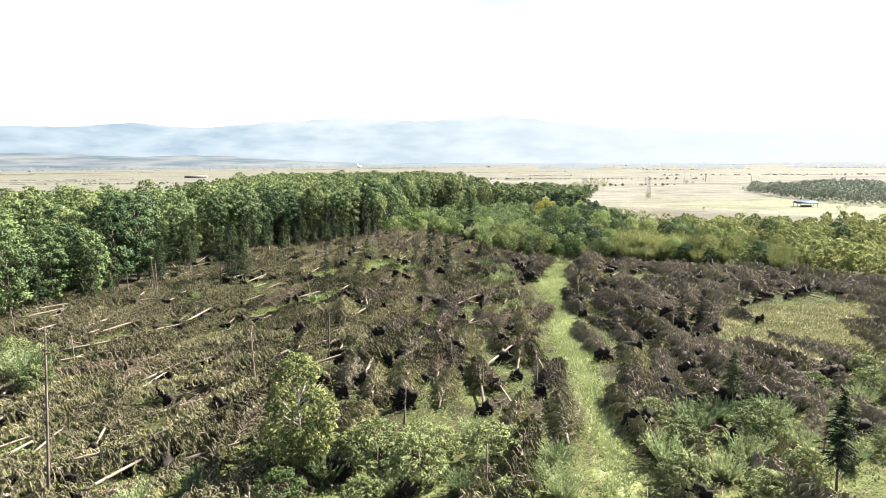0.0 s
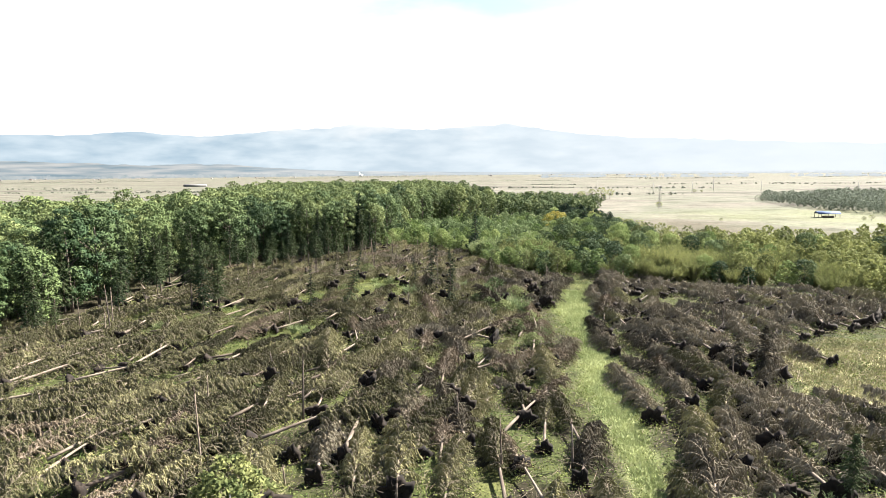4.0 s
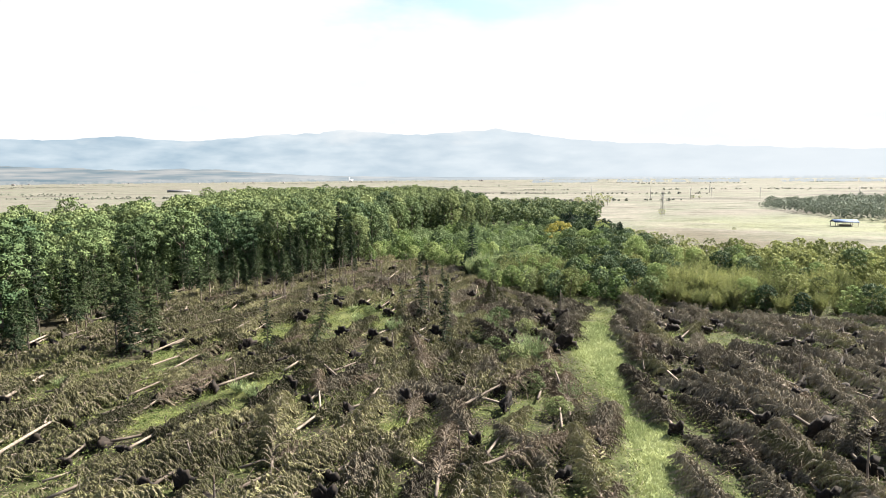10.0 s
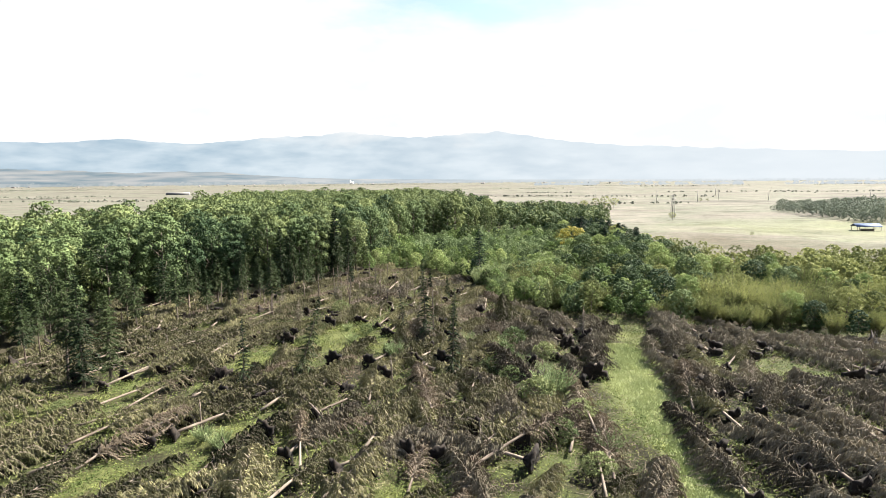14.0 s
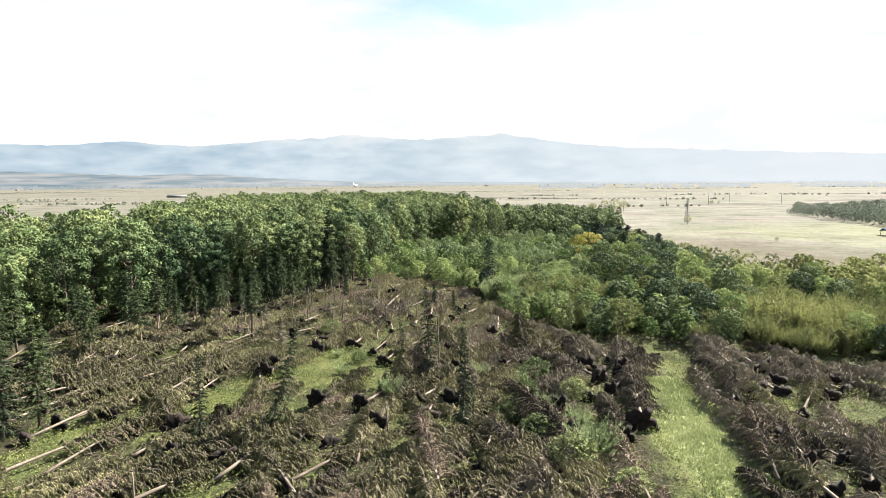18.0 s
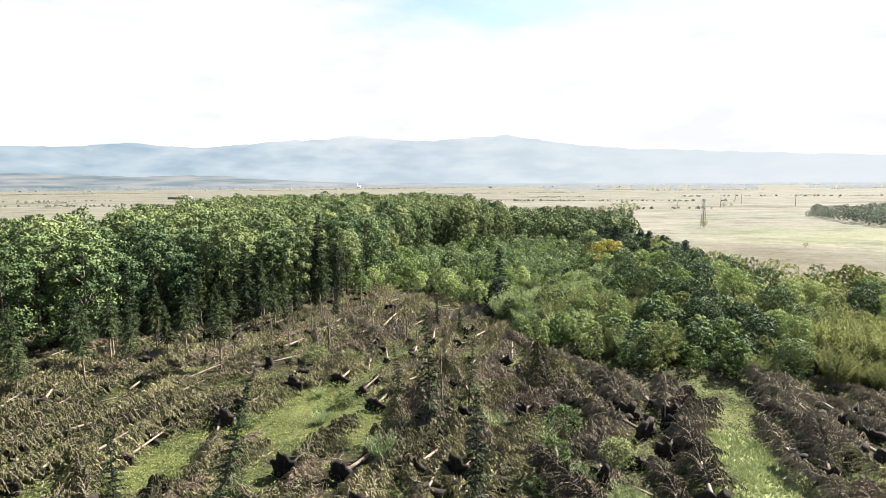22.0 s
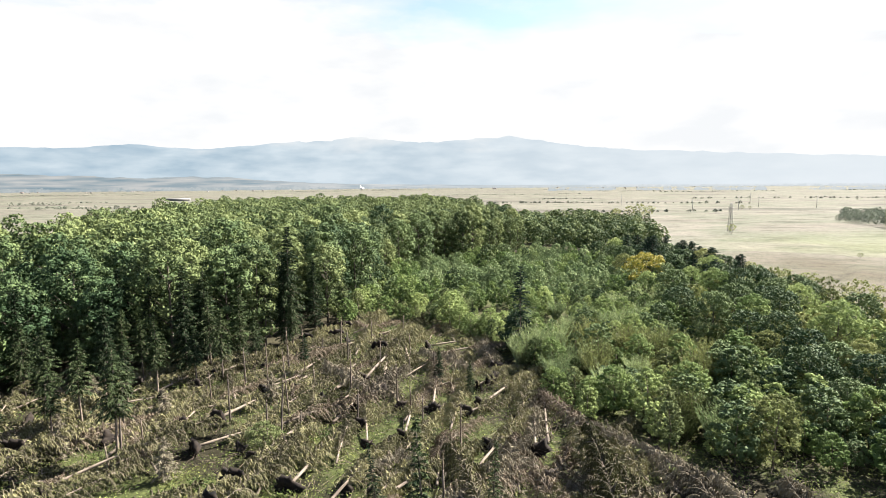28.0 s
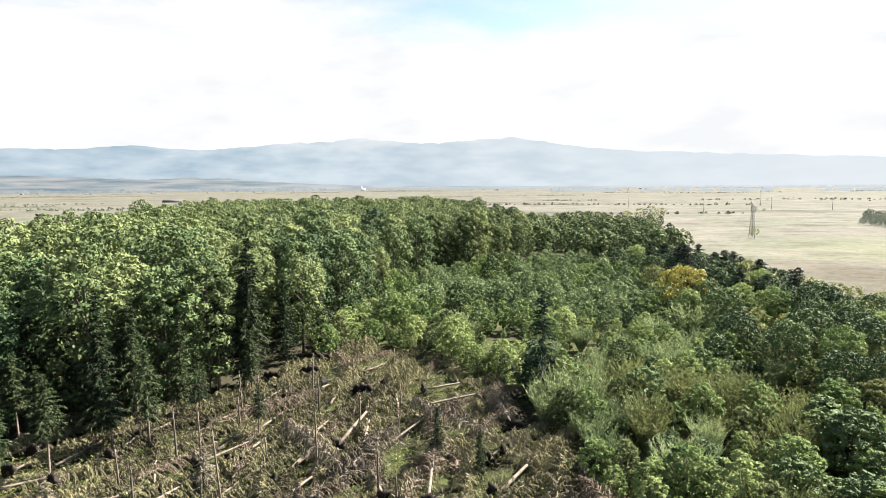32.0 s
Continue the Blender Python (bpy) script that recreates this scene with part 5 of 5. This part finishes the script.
r5 = np.random.default_rng(51)
y = r5.uniform(36, 141, 54000)
x = r5.uniform(9, 40, 54000)
keep = strip_offset(x + (wander(x, y, 2.5, 12) - 0.5) * 1.2, y) < 0.95 + 0.35 * wander(x, y, 3.5, 48)
solo("grass", tufts_of(on_ground(x[keep], y[keep]), 0.36, 5, r5, 0.25, 0.06), M_GRASS, "rank pale green grass on the open strip", "grass", kind="stuff")
x, y = r5.uniform(-75, 75, 90000), r5.uniform(36, 190, 90000)
cl = clearing(x + (wander(x, y, 4, 4) - 0.5) * 6, y + (wander(x, y, 4, 6) - 0.5) * 6)
so_ = strip_offset(x, y)
keep = ((cl > -0.12) & (so_ > 1)) | ((so_ > 0.95) & (so_ < 1.1 + 0.5 * wander(x, y, 5, 47)))
keep &= wander(x, y, 2.2, 49) * 0.6 + wander(x, y, 0.9, 50) * 0.4 > 0.36
solo("herbs", weeds(on_ground(x[keep], y[keep]), 1.0, 10, 0.095, r5), M_HERB, "low yellow-green herbs in the clearings", "plants", kind="stuff")
x, y = r5.uniform(40, 95, 16000), r5.uniform(66, 110, 16000)
keep = inside(MEADOW, x + (wander(x, y, 4, 4) - 0.5) * 8, y + (wander(x, y, 4, 5) - 0.5) * 8)
solo("dry_grass", tufts_of(on_ground(x[keep], y[keep]), 0.5, 4, r5, 0.3, 0.07), M_STRAW, "dry straw-coloured grass in a gap of the stand", "grass", kind="stuff")
x, y = r5.uniform(-85, 100, 80000), r5.uniform(32, 218, 80000)
keep = (inside(WINDTHROW, x, y) | inside(YOUNG, x, y) | inside(THICKET, x, y)) & (strip_offset(x, y) > 1.05) & (clearing(x, y) < 0)
g_ = keep & (wander(x, y, 6.5, 1) * 0.6 + wander(x, y, 2.4, 2) * 0.4 > 0.27)
solo("undergrowth", weeds(on_ground(x[g_], y[g_]), 0.9, 6, 0.11, r5, 0.6), M_HERB, "green undergrowth between the fallen trees", "plants", kind="stuff")
n = int(keep.sum())
p0 = on_ground(x[keep], y[keep]) + np.stack([np.zeros(n), np.zeros(n), r5.uniform(0.03, 0.5, n)], 1)
a = r5.uniform(0, 2 * math.pi, n)
d = np.stack([np.cos(a), np.sin(a), r5.uniform(-0.15, 0.5, n)], 1) * r5.uniform(0.5, 2.0, n)[:, None]
w = np.stack([-np.sin(a), np.cos(a), np.zeros(n)], 1) * 0.025
up = np.array([[0, 0, 0.03]])
V = np.stack([p0 - w, p0 + w, p0 + up, p0 + d], 1).reshape(-1, 3)
k = np.arange(n)[:, None] * 4
solo("brushwood", (V, np.concatenate([k + np.array([[0, 1, 3]]), k + np.array([[1, 2, 3]]), k + np.array([[2, 0, 3]])])), M_TWIG, "broken branches scattered over the felled ground", "branches", kind="stuff")

# ---- meadow: pylon, poles and open shed ----


def bar(a, b, w):
    return tube([a, b], [w, w], 4)


def lattice_pylon():
    root = thing("pylon", "narrow grey steel lattice power pylon in the dry meadow", "power pylon")
    H = 15.0
    half = lambda z: 1.0 - 0.62 * z / H
    corners = [(-1, -1), (1, -1), (1, 1), (-1, 1)]
    for cx, cy in corners:
        part("leg", tube([(cx * half(0), cy * half(0), -0.3), (cx * half(H), cy * half(H), H)], [0.10, 0.07], 4), M_STEEL, root)
    zs = np.linspace(0.4, H, 9)
    for z0, z1 in zip(zs[:-1], zs[1:]):
        for (ax, ay), (bx, by) in zip(corners, corners[1:] + corners[:1]):
            part("brace", bar((ax * half(z0), ay * half(z0), z0), (bx * half(z1), by * half(z1), z1), 0.04), M_STEEL, root)
            part("brace", bar((bx * half(z0), by * half(z0), z0), (ax * half(z1), ay * half(z1), z1), 0.04), M_STEEL, root)
            part("strut", bar((ax * half(z1), ay * half(z1), z1), (bx * half(z1), by * half(z1), z1), 0.05), M_STEEL, root)
    for z, L in ((H - 0.4, 1.6), (H - 2.2, 2.2)):
        arm = part("crossarm", join(bar((-L, 0, z), (L, 0, z), 0.07), bar((-L, 0, z), (0, 0, z + 0.7), 0.04), bar((L, 0, z), (0, 0, z + 0.7), 0.04)), M_STEEL, root)
        for sx in (-1, 1):
            part("insulator", tube([(sx * L, 0, z), (sx * L, 0, z - 0.8)], [0.08, 0.08], 6), M_CONCRETE, arm)
    return root


lattice_pylon().matrix_basis = pose(159.5, 410.5, 0, 0, 0, 25)


def power_pole():
    root = thing("power_pole", "slim grey power pole in the fields", "power pole", "power poles")
    part("shaft", tube([(0, 0, -0.3), (0, 0, 6), (0, 0, 12)], [0.30, 0.25, 0.18], 8), M_CONCRETE, root)
    arm = part("crossarm", bar((-1.3, 0, 11.4), (1.3, 0, 11.4), 0.09), M_STEEL, root)
    for sx in (-1.1, 0, 1.1):
        part("insulator", tube([(sx, 0, 11.4), (sx, 0, 11.9)], [0.08, 0.05], 6), M_CONCRETE, arm)
    HOME[root] = False
    return root


POLE = power_pole()
for x, y in ((250, 653), (345, 709), (382, 673), (292, 650), (228, 790), (470, 640), (560, 600), (420, 860)):
    set_down(POLE, pose(x, y, -0.1, 0, 0, 30))


def open_shed():
    root = thing("open_shed", "open timber shelter with a blue sheet roof in the pasture", "shed")
    L, W, E, R = 13.0, 7.5, 2.3, 4.0
    for sx in np.linspace(-L / 2 + 0.6, L / 2 - 0.6, 4):
        for sy in (-W / 2 + 0.5, W / 2 - 0.5):
            part("post", box(sx, sy, E / 2 - 0.1, 0.22, 0.22, E + 0.2), M_TIMBER, root)
    for sy in (-W / 2 + 0.5, W / 2 - 0.5):
        part("beam", box(0, sy, E + 0.1, L - 0.4, 0.2, 0.24), M_TIMBER, root)
    for sgn in (-1, 1):
        V = np.array([(-L / 2, 0, R), (L / 2, 0, R), (L / 2, sgn * W / 2, E + 0.15), (-L / 2, sgn * W / 2, E + 0.15)])
        V = np.concatenate([V, V - np.array([0, 0, 0.1])])
        F = [(0, 1, 2), (0, 2, 3), (4, 6, 5), (4, 7, 6), (0, 4, 5), (0, 5, 1), (1, 5, 6), (1, 6, 2), (2, 6, 7), (2, 7, 3), (3, 7, 4), (3, 4, 0)]
        part("roof_sheet", (V, np.array(F)), M_BLUEROOF, root, "blue metal roof sheet")
        for sx in np.linspace(-L / 2 + 0.5, L / 2 - 0.5, 14):
            part("roof_seam", join(bar((sx, 0, R + 0.05), (sx, sgn * W / 2, E + 0.2), 0.04)), M_BLUEROOF, root)
    part("hay_rack", box(0.5, 0, 0.45, 6, 2.2, 1.0), M_TIMBER, root)
    return root


open_shed().matrix_basis = pose(214, 321, -0.05, 0, 0, -14) @ Matrix.Scale(0.85, 4)

# ---- far plain: hedges, tree lines, villages ----
r6 = np.random.default_rng(61)
far_bush = [crown(600 + i, 0.2, 6.0, 5.4, 7, 56, 1.6) for i in range(3)]
geos = []
for i in range(34):
    cy = r6.uniform(620, 3600)
    cx = r6.uniform(-0.85, 0.85) * cy
    if abs(cx) < 120 and cy < 700:
        continue
    run, step = r6.uniform(60, 460) * (0.5 + cy / 2500), r6.uniform(3.5, 7)
    tilt = r6.normal() * 0.12
    for s in np.arange(-run / 2, run / 2, step):
        if r6.uniform() < 0.8:
            geos.append(moved(far_bush[r6.integers(3)], (cx + s, cy + s * tilt + r6.normal() * 3, -0.2), r6.uniform(0, 6), r6.uniform(0.16, 0.42)))
for i in range(26):
    cy = r6.uniform(500, 2200)
    cx = r6.uniform(-0.85, 0.85) * cy
    if -150 < cx < 60 and cy < 560 or 240 < cx < 440 and cy < 570:
        continue
    geos.append(moved(far_bush[i % 3], (cx, cy, -0.2), r6.uniform(0, 6), r6.uniform(0.1, 0.32)))
solo("hedgerows", join(*geos), M_FARTREE, "distant hedges and scattered bushes on the plain", "hedge", kind="stuff")
geos = []
for i in range(700):
    b = radians(r6.uniform(-44, 46))
    d = 3900 + r6.uniform(-250, 200)
    geos.append(moved(far_bush[i % 3], (math.sin(b) * d, math.cos(b) * d, -1), r6.uniform(0, 6), r6.uniform(1.0, 2.6) * (1.15 if math.degrees(b) < -8 else 0.8)))
for i in range(240):
    b = radians(r6.choice([r6.uniform(11, 17), r6.uniform(19, 29), r6.uniform(32, 44)]))
    d = 2300 + r6.normal() * 60
    geos.append(moved(far_bush[i % 3], (math.sin(b) * d, math.cos(b) * d, -0.5), r6.uniform(0, 6), r6.uniform(0.7, 1.7)))
# Self-glowing tree lines, haze painted in like on the hills.
solo("backdrop", join(*geos), M_FARWOOD, "tree lines at the far edge of the plain, haze painted as glow", "trees", kind="structure")


def far_house():
    root = thing("house", "small pale village house with a pitched roof", "house", "village houses")
    L, W, E, R = 11.0, 8.0, 4.2, 7.2
    part("wall", box(0, 0, E / 2 - 0.3, L, W, E + 0.6), M_PLASTER, root)
    V = np.array([(sx * (L / 2 + 0.3), sy, z) for sx in (-1, 1) for sy, z in ((-W / 2 - 0.4, E), (0, R), (W / 2 + 0.4, E))])
    F = np.array([(0, 3, 4), (0, 4, 1), (1, 4, 5), (1, 5, 2), (0, 1, 2), (3, 5, 4), (0, 2, 5), (0, 5, 3)])
    part("roof", (V, F), M_TILE, root)
    part("chimney", box(2.2, 1.0, R, 0.7, 0.7, 1.8), M_TILE, root)
    HOME[root] = False
    return root


HOUSE = far_house()
for i in range(44):
    b = radians(r6.choice([r6.uniform(-36, -28), r6.uniform(-27, -12), r6.uniform(-12, 0), r6.uniform(2, 20)], p=[0.3, 0.3, 0.15, 0.25]))
    d = r6.uniform(3000, 3750)
    set_down(HOUSE, pose(math.sin(b) * d, math.cos(b) * d, -0.2, 0, 0, float(r6.uniform(0, 180))) @ Matrix.Scale(float(r6.uniform(0.5, 0.9)), 4))


def church():
    root = thing("church", "small white church with a pointed tower in the distance", "church")
    part("nave", box(7, 0, 4, 18, 9, 9), M_WHITEWASH, root)
    V = np.array([(sx, sy, z) for sx in (-2.5, 16.5) for sy, z in ((-5, 8.4), (0, 13), (5, 8.4))])
    part("nave_roof", (V, np.array([(0, 3, 4), (0, 4, 1), (1, 4, 5), (1, 5, 2), (0, 1, 2), (3, 5, 4), (0, 2, 5), (0, 5, 3)])), M_WHITEWASH, root)
    part("tower", box(-5, 0, 8, 6, 6, 17), M_WHITEWASH, root)
    part("spire", tube([(-5, 0, 16.4), (-5, 0, 19), (-5, 0, 28)], [3.6, 2.6, 0.05], 4), M_WHITEWASH, root)
    return root


church().matrix_basis = pose(-404, 3700, -0.2, 0, 0, 10) @ Matrix.Scale(1.0, 4)


def barn():
    root = thing("barn", "long low white farm building on the plain", "barn")
    part("wall", box(0, 0, 1.8, 60, 12, 4), M_PLASTER, root)
    V = np.array([(sx * 30.5, sy, z) for sx in (-1, 1) for sy, z in ((-6.6, 3.7), (0, 6.5), (6.6, 3.7))])
    part("roof", (V, np.array([(0, 3, 4), (0, 4, 1), (1, 4, 5), (1, 5, 2), (0, 1, 2), (3, 5, 4), (0, 2, 5), (0, 5, 3)])), M_PLASTER, root, "pale sheet roof")
    return root


barn().matrix_basis = pose(-456, 1195, -0.1, 0, 0, 3) @ Matrix.Scale(0.7, 4)
